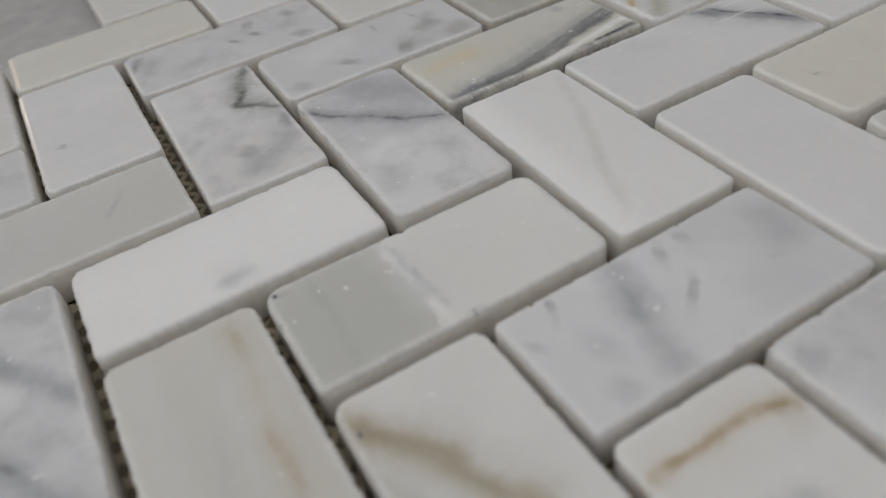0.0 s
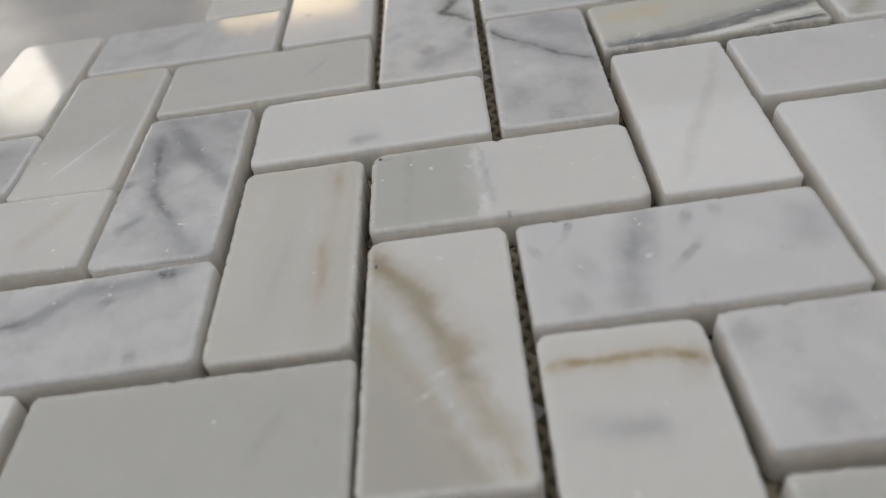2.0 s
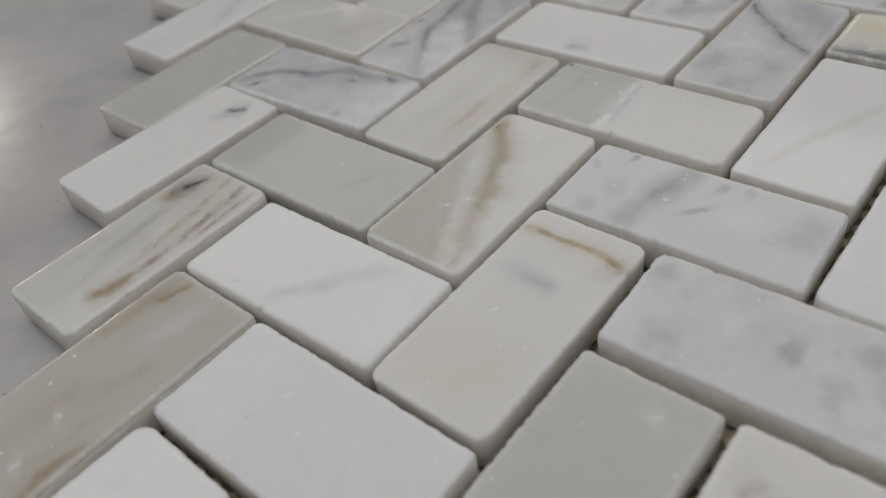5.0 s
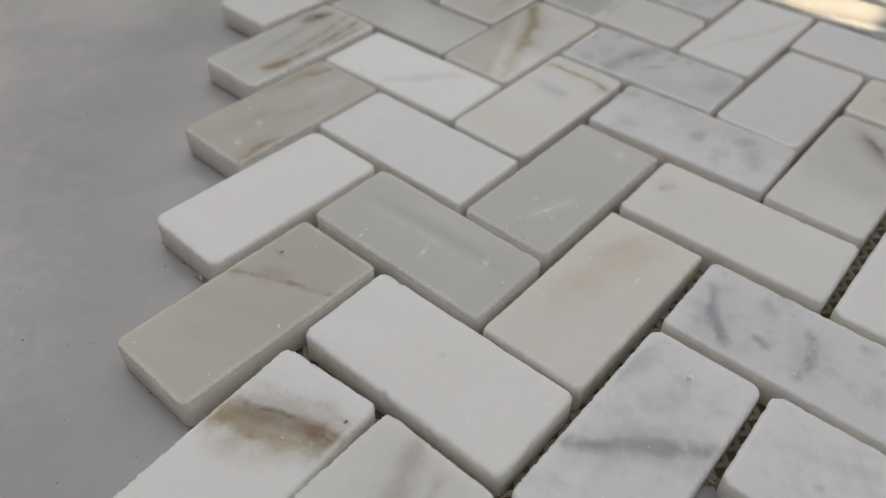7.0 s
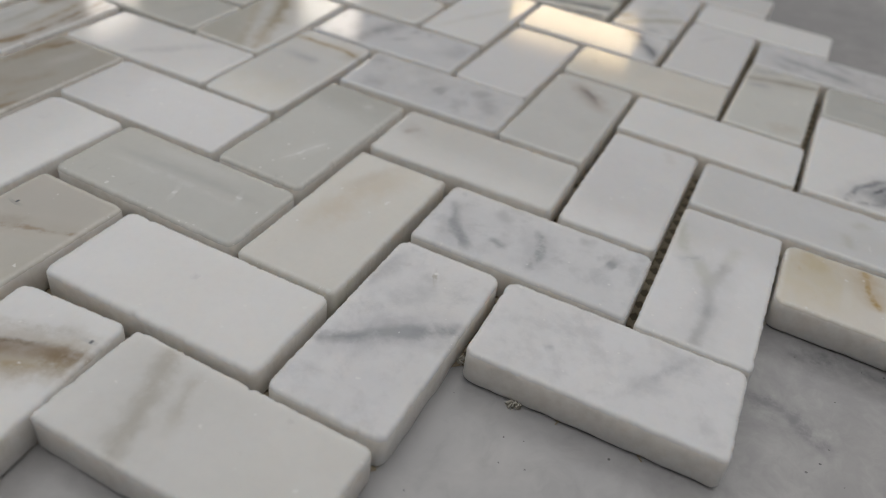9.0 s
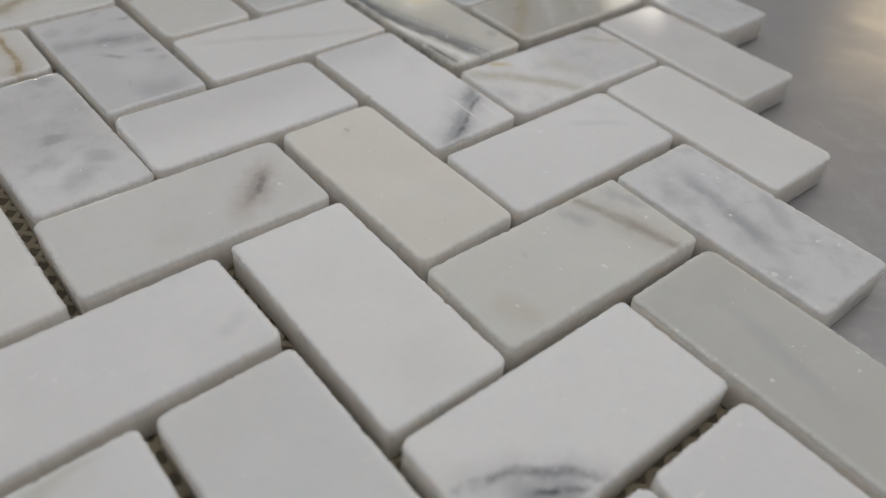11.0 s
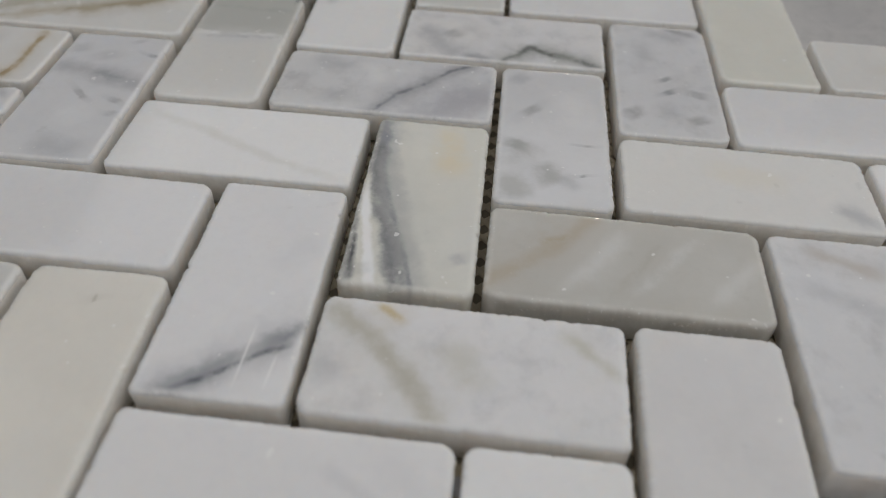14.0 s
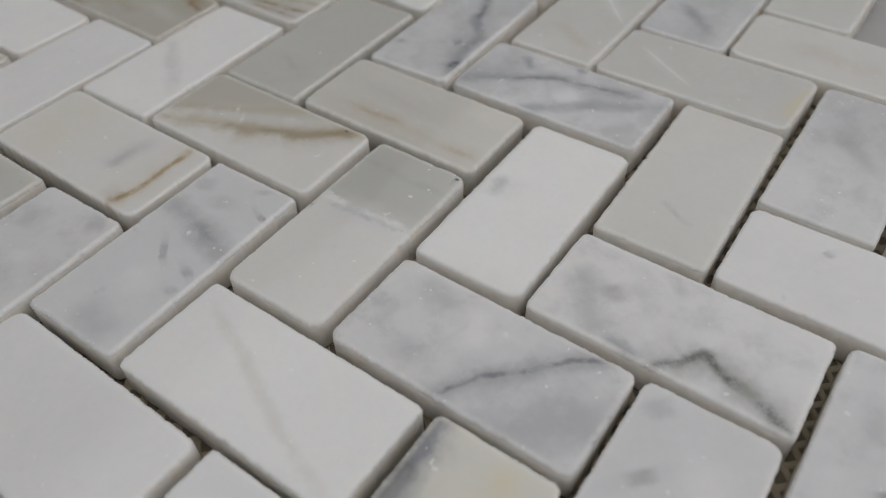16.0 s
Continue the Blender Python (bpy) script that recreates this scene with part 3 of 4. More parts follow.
lay("H", 5, 1, (-0.8, 0.2, 0.1), IVORY, [(1.5, 1.90, -0.6, 0.24, 12.0, 0.97, (0.52, 0.51, 0.46), 0.6)] + streak(((0.92, 1.0), (0.70, 0.66), (0.47, 0.47), (0.31, 0.35), (0.12, 0.18)), 4.6, 0.75, (0.50, 0.44, 0.33)) + streak(((0.92, 0.98), (0.70, 0.64), (0.47, 0.44), (0.36, 0.36)), 2.4, 0.85, (0.35, 0.29, 0.185)) + [(0.52, 0.50, 0.40, 0.36, 3.6, 0.75, (0.40, 0.33, 0.21))] + streak(((0.31, 0.33), (0.15, 0.17), (0.02, 0.08)), 1.2, 0.6, (0.50, 0.43, 0.31)) + streak(((0.62, 1.0), (0.36, 0.64), (0.06, 0.32)), 2.2, 0.65, (0.50, 0.45, 0.35)) + streak(((0.76, 0.92), (0.48, 0.62), (0.24, 0.40)), 2.4, 0.6, (0.66, 0.66, 0.64)) + [(0.40, 0.52, 0.38, 0.49, 0.7, 0.7, CHALK), (0.33, 0.62, 0.31, 0.59, 0.7, 0.6, CHALK), (0.87, 0.93, 0.865, 0.93, 0.4, 0.8, INK)], 0.2, PEARL, "ivory marble tile with a diagonal gold-brown vein", wander=0.35)
lay("H", 6, 2, (-0.7, -0.1, 0.3), (0.645, 0.637, 0.605), [(-0.05, 0.23, 1.05, 0.20, 2.8, 0.45, (0.58, 0.53, 0.46)), (0.20, 0.24, 0.55, 0.25, 1.3, 0.65, (0.50, 0.42, 0.32)), (0.75, 0.22, 1.0, 0.19, 1.3, 0.6, (0.48, 0.41, 0.31)), (-0.02, 0.10, 1.0, 0.06, 2.0, 0.4, (0.58, 0.55, 0.50)), (0.12, 0.62, 0.65, 0.49, 1.6, 0.5, (0.56, 0.565, 0.55)), (0.0, 0.80, 1.0, 0.84, 4.0, 0.45, PEARL), (0.1, 0.42, 0.9, 0.38, 1.4, 0.4, PEARL)], 0.25, PEARL, "warm grey marble tile with fine brown streaks", wander=0.5)
lay("H", 7, 3, (-0.5, 0.6, 0.2), COOL, streak(((1.02, 0.80), (0.70, 0.47), (0.55, 0.22), (0.42, 0.0)), 3.2, 0.75, (0.34, 0.35, 0.38)) + streak(((0.80, 0.80), (0.45, 0.69), (0.24, 0.45), (0.0, 0.14)), 2.8, 0.8, (0.32, 0.33, 0.36)) + streak(((0.78, 0.80), (0.45, 0.69), (0.26, 0.47)), 1.2, 0.7, (0.20, 0.205, 0.22)) + [(0.18, 0.88, 0.30, 0.66, 2.2, 0.7, SLATE), (0.54, 0.97, 0.48, 0.92, 2.2, 0.6, SLATE), (0.95, 0.35, 0.8, 0.1, 3.0, 0.5, ASH), (0.12, 0.4, 0.05, 0.1, 3.0, 0.5, ASH), (0.6, 0.55, 0.5, 0.3, 4.0, 0.4, SNOW)], 0.55, ASH, "cloudy grey marble tile with wandering dark veins", wander=0.7)
lay("H", 8, 4, (0.1, 0.6, -1.5), PEARL, [(0.1, 0.7, 0.5, 0.2, 0.6, 0.7, CHALK), (0.95, 0.9, 1.0, 0.1, 3.0, 0.5, HONEY)], 0.25, tilt=-1.5)
lay("H", 9, 5, (0, 0, 0), IVORY, [(0.2, 0.5, 0.8, 0.4, 5.0, 0.3, TAN)], 0.25)
# fourth row
lay("V", 2, -5, (0.4, -0.3, 1.4), WHITE, [(0.2, 0.42, 1.0, 0.20, 1.6, 0.5, ASH), (0.35, 0.76, 0.42, 0.72, 1.8, 0.55, ASH)], 0.35, COOL)
lay("V", 3, -4, (-0.3, -0.6, 0.5), COOL, streak(((0.72, 0.52), (0.45, 0.46), (0.18, 0.47)), 1.8, 0.75, SLATE) + streak(((0.65, 0.93), (0.32, 0.85), (0.12, 0.76)), 2.0, 0.75, SLATE) + [(0.65, 0.18, 0.6, 0.12, 2.4, 0.7, SLATE), (0.35, 0.7, 0.3, 0.6, 2.0, 0.6, SLATE), (0.85, 0.75, 0.7, 0.65, 3.0, 0.5, ASH), (0.3, 0.2, 0.4, 0.1, 2.5, 0.5, ASH), (0.85, 0.35, 0.9, 0.25, 2.5, 0.5, ASH)], 0.5, WHITE, "grey marble tile with faint crossing veins")
lay("V", 4, -3, (0.1, -0.0, 0.9), IVORY, [(0.45, 0.90, 0.7, 0.84, 1.8, 0.6, (0.40, 0.35, 0.32)), (0.8, 0.3, 0.4, 0.2, 4.0, 0.15, COOL)], 0.15)
lay("V", 5, -2, (0.8, 0.2, 1.5), COOL, [(0.9, 0.97, 0.7, 0.92, 4.0, 0.5, ASH), (0.55, 0.50, 0.50, 0.42, 3.8, 0.55, (0.36, 0.365, 0.38)), (0.30, 0.36, 0.42, 0.24, 4.0, 0.45, ASH), (0.78, 0.28, 0.66, 0.18, 4.2, 0.55, (0.38, 0.385, 0.40)), (0.75, 0.20, 0.25, 0.08, 4.6, 0.5, ASH), (0.2, 0.9, 0.3, 0.75, 6.0, 0.4, ASH), (0.5, 0.7, 0.6, 0.6, 5.0, 0.3, SNOW)], 0.4, WHITE)
lay("V", 6, -1, (-0.4, 0.4, 0.9), COOL, streak(((1.05, 0.57), (0.7, 0.62), (0.44, 0.66), (0.0, 0.68)), 4.4, 0.65, (0.42, 0.425, 0.445)) + [(0.80, 0.61, 0.45, 0.66, 2.0, 0.5, SLATE), (0.50, 0.49, 0.44, 0.46, 2.8, 0.7, (0.38, 0.385, 0.405)), (0.84, 0.46, 0.80, 0.42, 2.2, 0.6, (0.38, 0.385, 0.405)), (0.90, 0.84, 0.87, 0.81, 1.6, 0.8, SLATE), (0.88, 0.37, 0.86, 0.32, 1.6, 0.5, ASH), (0.65, 0.97, 0.7, 0.93, 3.4, 0.4, ASH), (0.4, 0.85, 0.5, 0.75, 6.0, 0.3, ASH), (0.3, 0.12, 0.9, 0.05, 6.0, 0.45, ASH), (0.1, 0.9, 0.2, 0.8, 3.5, 0.4, ASH), (0.4, 0.35, 0.7, 0.25, 6.0, 0.4, SNOW)], 0.3, WHITE, "cool grey marble tile with dark blotches", wander=0.6)
lay("V", 7, 0, (-0.0, 0.3, 0.4), IVORY, [(-0.4, 0.82, 1.4, 0.85, 12.5, 0.97, (0.52, 0.525, 0.50), 0.93), (-0.1, 0.86, 1.1, 0.85, 1.6, 0.45, (0.42, 0.43, 0.41)), (-0.1, 0.575, 1.1, 0.60, 1.5, 0.7, CHALK), (0.1, 0.55, 0.9, 0.57, 1.2, 0.6, ASH), (-0.1, 0.53, 1.1, 0.55, 3.5, 0.35, COOL), (0.92, 0.965, 0.925, 0.965, 0.55, 1.0, INK), (0.02, 0.5, 0.025, 0.5, 0.5, 1.0, INK), (0.3, 0.3, 0.7, 0.15, 5.0, 0.3, CREAM)], 0.15, label="marble tile half sage grey and half ivory", wander=0.4)
lay("V", 8, 1, (0.4, 0.3, 0.7), SNOW, [(0.15, 0.6, 0.2, 0.42, 2.6, 0.5, ASH)], 0.12)
lay("V", 9, 2, (0.5, 0.6, 1.1), PEARL, [(0.3, 0.3, 0.7, 0.2, 1.2, 0.4, ASH)], 0.2)
lay("V", 10, 3, (0, 0, 0), COOL, [(0.2, 0.7, 0.8, 0.4, 3.0, 0.4, ASH)], 0.4)
# fifth row
lay("H", 3, -5, (-0.1, -0.4, 0.5), WHITE, streak(((0.02, 0.52), (0.25, 0.46), (0.44, 0.55), (0.62, 0.45)), 2.2, 0.75, (0.44, 0.445, 0.45)) + streak(((0.44, 0.55), (0.56, 0.70), (0.64, 0.86), (0.88, 1.0)), 2.2, 0.55, (0.52, 0.53, 0.47)) + [(0.52, 0.92, 0.64, 0.62, 1.6, 0.6, ASH), (0.20, 0.47, 0.32, 0.48, 1.2, 0.6, SLATE), (0.62, 0.45, 0.80, 0.38, 2.4, 0.35, (0.56, 0.56, 0.50)), (0.02, 0.5, 0.6, 0.5, 5.0, 0.3, COOL)], 0.25, PEARL, "white marble tile with a greenish grey vein", wander=0.5)
lay("H", 4, -4, (-0.1, -0.1, 0.2), WHITE, [(0.8, 0.2, 0.95, 0.4, 2.0, 0.2, ASH)], 0.12)
lay("H", 5, -3, (0.6, 0.5, -0.4), PEARL, [(0.58, 0.06, 0.97, 0.82, 4.6, 0.7, (0.50, 0.445, 0.41)), (0.66, 0.25, 0.90, 0.66, 2.0, 0.8, (0.33, 0.29, 0.27)), (0.74, 0.34, 0.84, 0.54, 1.0, 0.9, (0.22, 0.20, 0.19)), (0.84, 0.45, 0.86, 0.40, 0.9, 0.7, PEARL), (0.3, 0.3, 0.5, 0.2, 5.0, 0.25, SAGE)], 0.2, label="pearl grey marble tile with a dark knot", wander=0.6)
lay("H", 6, -2, (-0.2, 0.4, -0.8), WHITE, [], 0.12)
lay("H", 7, -1, (0.1, 0.3, -0.3), SNOW, streak(((0.12, 0.78), (0.45, 0.48), (0.90, 0.08)), 2.0, 0.30, (0.58, 0.57, 0.51)), 0.12)
lay("H", 8, 0, (0.6, 0.2, -0.3), COOL, [(0.58, -0.30, 1.06, 0.78, 8.5, 0.85, (0.47, 0.47, 0.505)), (0.78, -0.1, 1.0, 0.45, 7.0, 0.5, (0.50, 0.50, 0.53))] + streak(((0.45, -0.05), (0.57, 0.36), (0.69, 0.60), (0.78, 0.84), (0.90, 1.02)), 2.6, 0.6, (0.36, 0.365, 0.39)) + streak(((0.45, -0.05), (0.57, 0.36), (0.69, 0.60), (0.78, 0.84), (0.90, 1.02)), 0.9, 0.85, (0.22, 0.225, 0.25)) + [(0.10, 0.9, 0.35, 0.7, 5.0, 0.5, ASH), (0.2, 0.3, 0.35, 0.15, 4.5, 0.4, ASH), (0.38, 0.9, 0.48, 0.45, 3.6, 0.5, SNOW), (0.53, 0.80, 0.54, 0.73, 0.8, 0.6, CHALK)], 0.5, WHITE, "grey marble tile cut by one dark diagonal line", wander=0.35)
lay("H", 9, 1, (0.5, 0.0, -0.3), WHITE, streak(((0.50, 0.02), (0.58, 0.20), (0.64, 0.35), (0.72, 0.25), (0.82, 0.20), (0.97, 0.06)), 3.4, 0.5, (0.44, 0.45, 0.43)) + streak(((0.50, 0.02), (0.58, 0.20), (0.64, 0.35), (0.72, 0.25), (0.82, 0.20), (0.97, 0.06)), 1.7, 0.9, (0.13, 0.14, 0.13)) + [(0.54, 0.10, 0.60, 0.24, 2.2, 0.6, (0.27, 0.28, 0.25)), (0.76, 0.26, 0.86, 0.16, 2.2, 0.6, (0.30, 0.31, 0.28)), (0.05, 0.6, 0.22, 0.36, 6.0, 0.6, ASH), (0.22, 0.60, 0.30, 0.42, 3.6, 0.6, (0.40, 0.405, 0.41)), (0.12, 0.40, 0.34, 0.05, 5.0, 0.55, ASH), (0.36, 0.98, 0.5, 0.75, 2.2, 0.4, ASH), (0.30, 0.1, 0.48, 0.0, 2.5, 0.6, SLATE)], 0.35, COOL, "white marble tile with a black-green arched vein", wander=0.4)
lay("H", 10, 2, (0.3, 0.3, 0.3), WHITE, [(0.30, 0.78, 0.34, 0.72, 1.6, 0.5, ASH)], 0.3, COOL)
lay("H", 11, 3, (0, 0, 0), IVORY, [(0.1, 0.5, 0.9, 0.4, 5.0, 0.25, TAN)], 0.2, tilt=-1.5)
# sixth row
lay("V", 4, -7, (-0.5, 0.6, 0.2), (0.715, 0.68, 0.62), [(0.5, 1.2, 0.48, 0.62, 14.0, 0.75, (0.69, 0.625, 0.48), 0.1), (0.95, 0.95, 0.80, 0.78, 6.0, 0.7, (0.62, 0.53, 0.34)), (0.62, 0.96, 0.66, 0.92, 1.6, 0.5, (0.58, 0.46, 0.24)), (0.5, 0.74, 0.5, 0.68, 9.0, 0.5, CREAM)] + streak(((1.04, 0.655), (0.80, 0.635), (0.60, 0.615), (0.44, 0.57)), 2.4, 0.5, (0.60, 0.49, 0.30)) + streak(((1.04, 0.655), (0.80, 0.635), (0.60, 0.615), (0.44, 0.57)), 1.2, 0.9, (0.46, 0.31, 0.12)) + [(0.5, 0.43, 0.6, 0.38, 4.0, 0.45, TAN), (0.5, 0.25, 0.7, 0.1, 7.0, 0.5, (0.62, 0.56, 0.50)), (0.8, 0.4, 0.6, 0.3, 3.0, 0.35, HONEY), (0.3, 0.2, 0.2, 0.05, 5.0, 0.4, TAN)], 0.3, CREAM, "honey and cream marble tile with a gold vein", wander=0.5)
lay("V", 5, -6, (0.1, -0.3, 0.1), (0.72, 0.725, 0.735), [(0.2, 0.05, 0.9, 0.2, 5.0, 0.4, PEARL), (0.15, 0.22, 0.5, 0.24, 2.6, 0.5, (0.58, 0.575, 0.52)), (0.6, 0.22, 0.85, 0.15, 2.4, 0.45, (0.58, 0.575, 0.52)), (0.3, 0.88, 0.3, 0.74, 3.0, 0.3, PEARL)], 0.25, WHITE)
lay("V", 6, -5, (0.8, 0.4, -0.7), SNOW, [(0.5, 0.3, 0.5, 0.0, 9.0, 0.3, PEARL)], 0.15)
lay("V", 7, -4, (0.9, 0.7, 0.7), (0.75, 0.729, 0.68), [(0.55, 0.88, 0.57, 0.84, 0.8, 0.7, (0.45, 0.42, 0.36)), (0.5, 0.4, 0.8, 0.1, 6.0, 0.3, IVORY)], 0.2, label="cream marble tile with a short scratch")
lay("V", 8, -3, (0.3, 0.8, -0.1), WHITE, streak(((0.15, 0.0), (0.52, 0.13), (0.80, 0.24), (1.05, 0.35)), 2.5, 0.9, SLATE) + streak(((0.25, 0.03), (0.55, 0.12), (0.85, 0.22)), 0.9, 0.9, INK) + [(0.66, 0.32, 0.64, 0.03, 0.35, 0.7, CHALK), (0.86, 0.2, 0.84, 0.04, 0.35, 0.6, CHALK), (0.6, 0.55, 0.95, 0.75, 4.0, 0.12, ASH), (0.1, 0.05, 0.4, 0.02, 4.0, 0.5, ASH)], 0.15, label="white marble tile with a dark smoky streak", wander=0.6)
lay("V", 9, -2, (0.4, 0.7, 0.2), (0.705, 0.70, 0.65), [(0.95, 0.6, 0.9, 0.05, 5.0, 0.5, PEARL)] + streak(((0.05, 1.0), (0.12, 0.70), (0.25, 0.44), (0.38, 0.20), (0.50, -0.02)), 4.2, 0.75, ASH, 0.05) + streak(((0.02, 0.95), (0.075, 0.70), (0.19, 0.46), (0.345, 0.20), (0.455, -0.02)), 2.9, 0.96, (0.13, 0.135, 0.15), 0.25) + streak(((0.13, 0.70), (0.28, 0.42), (0.54, 0.0)), 0.8, 0.9, (0.2, 0.21, 0.23)) + streak(((0.20, 0.72), (0.36, 0.42), (0.62, 0.03)), 2.4, 0.5, (0.45, 0.46, 0.45)) + streak(((0.05, 0.52), (0.13, 0.27), (0.25, -0.02)), 1.3, 1.0, CHALK, 0.31) + [(-0.05, 0.60, 0.07, -0.06, 1.7, 1.0, (0.06, 0.065, 0.075), 0.31), (0.04, 0.10, 0.10, 0.03, 1.2, 0.9, INK), (0.0, 1.02, 0.12, 0.78, 2.6, 0.85, SLATE), (0.62, 1.0, 0.72, 0.60, 5.0, 0.75, HONEY), (0.5, 0.5, 0.6, 0.2, 5.0, 0.5, (0.62, 0.63, 0.59)), (0.82, 0.2, 0.9, 0.14, 2.2, 0.6, ASH)], 0.25, (0.66, 0.67, 0.64), "cream marble tile with a bold black band", 1.0, 0.25)
lay("V", 10, -1, (0.1, 0.3, -0.0), COOL, [(0.24, 0.67, 0.36, 0.62, 3.6, 0.65, (0.36, 0.365, 0.375)), (0.26, 0.44, 0.08, 0.20, 6.0, 0.65, (0.44, 0.445, 0.44)), (0.22, 0.42, 0.14, 0.34, 3.4, 0.6, (0.34, 0.345, 0.34)), (0.36, 0.28, 0.52, 0.12, 5.0, 0.7, (0.38, 0.385, 0.375)), (0.05, 0.20, 0.24, 0.0, 5.0, 0.65, (0.42, 0.425, 0.41)), (0.55, 0.22, 0.70, 0.10, 3.4, 0.45, ASH), (0.80, 0.43, 0.80, 0.41, 1.2, 0.85, (0.2, 0.205, 0.22)), (0.72, 0.23, 0.74, 0.20, 1.0, 0.6, SLATE), (0.1, 0.95, 0.25, 0.88, 4.0, 0.5, ASH), (0.6, 0.85, 0.8, 0.5, 7.0, 0.45, SNOW)], 0.3, WHITE, "cool grey marble tile with smoky clouds", wander=0.7)
lay("V", 11, 0, (0.6, 0.7, -0.4), COOL, [(0.50, 1.0, 0.95, 0.92, 2.2, 0.8, (0.34, 0.345, 0.37)), (0.3, 0.94, 0.8, 0.86, 4.5, 0.5, ASH), (0.10, 0.22, 0.24, 0.14, 4.0, 0.65, (0.34, 0.345, 0.36)), (0.48, 0.50, 0.53, 0.46, 2.0, 0.6, SLATE), (0.50, 0.38, 0.56, 0.34, 2.4, 0.65, SLATE), (0.84, 0.39, 0.80, 0.32, 3.2, 0.6, (0.34, 0.345, 0.36)), (0.68, 0.18, 0.78, 0.10, 4.0, 0.65, (0.34, 0.345, 0.36)), (0.3, 0.85, 0.35, 0.6, 4.4, 0.4, ASH), (0.42, 0.28, 0.55, 0.15, 5.0, 0.35, ASH), (0.15, 0.5, 0.3, 0.35, 5.0, 0.3, SNOW)], 0.35, WHITE, "grey marble tile with scattered dark blotches", wander=0.7)
lay("V", 12, 1, (0, 0, 0), (0.74, 0.735, 0.685), [], 0.15)
# seventh row
lay("H", 5, -7, (0.6, 0.3, -0.8), WHITE, [(0.05, 0.92, 0.55, 0.98, 5.0, 0.55, ASH), (0.55, 0.95, 0.95, 0.75, 6.0, 0.45, ASH)] + streak(((0.0, 0.61), (0.14, 0.73), (0.32, 0.86), (0.49, 0.96)), 2.6, 0.55, ASH) + streak(((0.0, 0.61), (0.14, 0.73), (0.32, 0.86), (0.49, 0.96)), 1.3, 0.8, SLATE) + streak(((0.15, 0.72), (0.34, 0.57), (0.59, 0.29), (0.75, 0.28), (0.96, 0.08)), 1.6, 0.9, (0.22, 0.23, 0.26)) + streak(((0.68, 0.95), (0.77, 0.65), (0.92, 0.57)), 1.2, 0.85, SLATE) + [(0.62, 0.34, 0.95, 0.14, 4.0, 0.5, ASH), (0.9, 0.5, 0.85, 0.2, 2.6, 0.4, ASH)], 0.3, COOL, "white marble tile webbed with dark grey veins", wander=0.35)
lay("H", 6, -6, (0.5, 0.7, -0.2), SNOW, [(0.10, 0.30, 0.36, 0.06, 5.2, 0.85, SLATE), (0.06, 0.14, 0.30, 0.04, 3.4, 0.8, (0.20, 0.205, 0.23))] + streak(((0.04, 0.52), (0.21, 0.41), (0.33, 0.22), (0.42, -0.02)), 1.5, 0.8, (0.22, 0.225, 0.25)) + [(0.04, 0.44, 0.10, 0.05, 1.4, 0.7, SLATE), (0.18, 0.28, 0.36, 0.02, 1.0, 0.85, INK), (0.10, 0.24, 0.22, 0.10, 1.0, 0.6, ASH)], 0.12, label="white marble tile with a charcoal patch", wander=0.35)
lay("H", 7, -5, (0.4, 0.6, -1.3), (0.69, 0.69, 0.655), streak(((0.74, 1.0), (0.83, 0.5), (0.89, 0.0)), 2.2, 0.85, (0.36, 0.32, 0.27)) + [(0.62, 0.95, 0.72, 0.6, 2.0, 0.5, ASH), (0.88, 1.0, 0.98, 0.5, 2.4, 0.6, ASH), (0.1, 0.5, 0.2, 0.0, 5.0, 0.4, TAN), (0.3, 0.6, 0.4, 0.3, 5.0, 0.3, PEARL)], 0.3, PEARL, "pale marble tile with a brown-grey streak", wander=0.6)
lay("H", 8, -4, (0.2, 0.2, -0.4), WHITE, [(0.75, 0.9, 0.95, 0.6, 4.0, 0.35, COOL), (0.6, 0.8, 0.9, 0.4, 2.0, 0.2, ASH)], 0.2)
lay("H", 9, -3, (-0.2, 0.0, -0.6), WHITE, streak(((0.03, 0.88), (0.20, 0.60), (0.33, 0.35), (0.43, 0.02)), 3.4, 0.7, (0.47, 0.45, 0.37)) + [(0.16, 1.0, 0.29, 0.78, 1.5, 0.85, (0.58, 0.48, 0.28)), (0.42, 0.72, 0.58, 0.28, 4.0, 0.5, (0.55, 0.54, 0.47)), (0.78, 0.9, 1.0, 0.48, 2.2, 0.55, (0.52, 0.51, 0.42)), (0.02, 0.5, 0.1, 0.2, 4.0, 0.35, ASH)], 0.35, PEARL, "white marble tile with olive and honey streaks", wander=0.6)
lay("H", 10, -2, (0.1, 0.6, -0.7), GREIGE, streak(((-0.02, 0.10), (0.22, 0.55), (0.42, 1.0)), 2.6, 0.75, (0.47, 0.41, 0.32)) + [(0.25, 0.05, 0.55, 0.95, 3.0, 0.6, PEARL), (0.48, 0.05, 0.82, 0.95, 1.8, 0.6, PEARL), (0.40, 0.0, 0.70, 0.9, 1.2, 0.5, (0.46, 0.44, 0.39)), (0.75, 0.05, 1.0, 0.7, 2.4, 0.5, PEARL), (0.18, 0.6, 0.30, 0.75, 1.2, 0.6, GOLD)], 0.3, PEARL, "warm grey marble tile with slanting beige streaks", wander=0.6)
lay("H", 11, -1, (0.1, 0.7, -0.6), IVORY, [(0.80, 0.3, 1.0, 0.05, 3.0, 0.6, ASH), (0.3, 0.7, 0.7, 0.5, 6.0, 0.25, HONEY)], 0.2)
lay("H", 12, 0, (0, 0, 0), WHITE, [], 0.2, COOL)
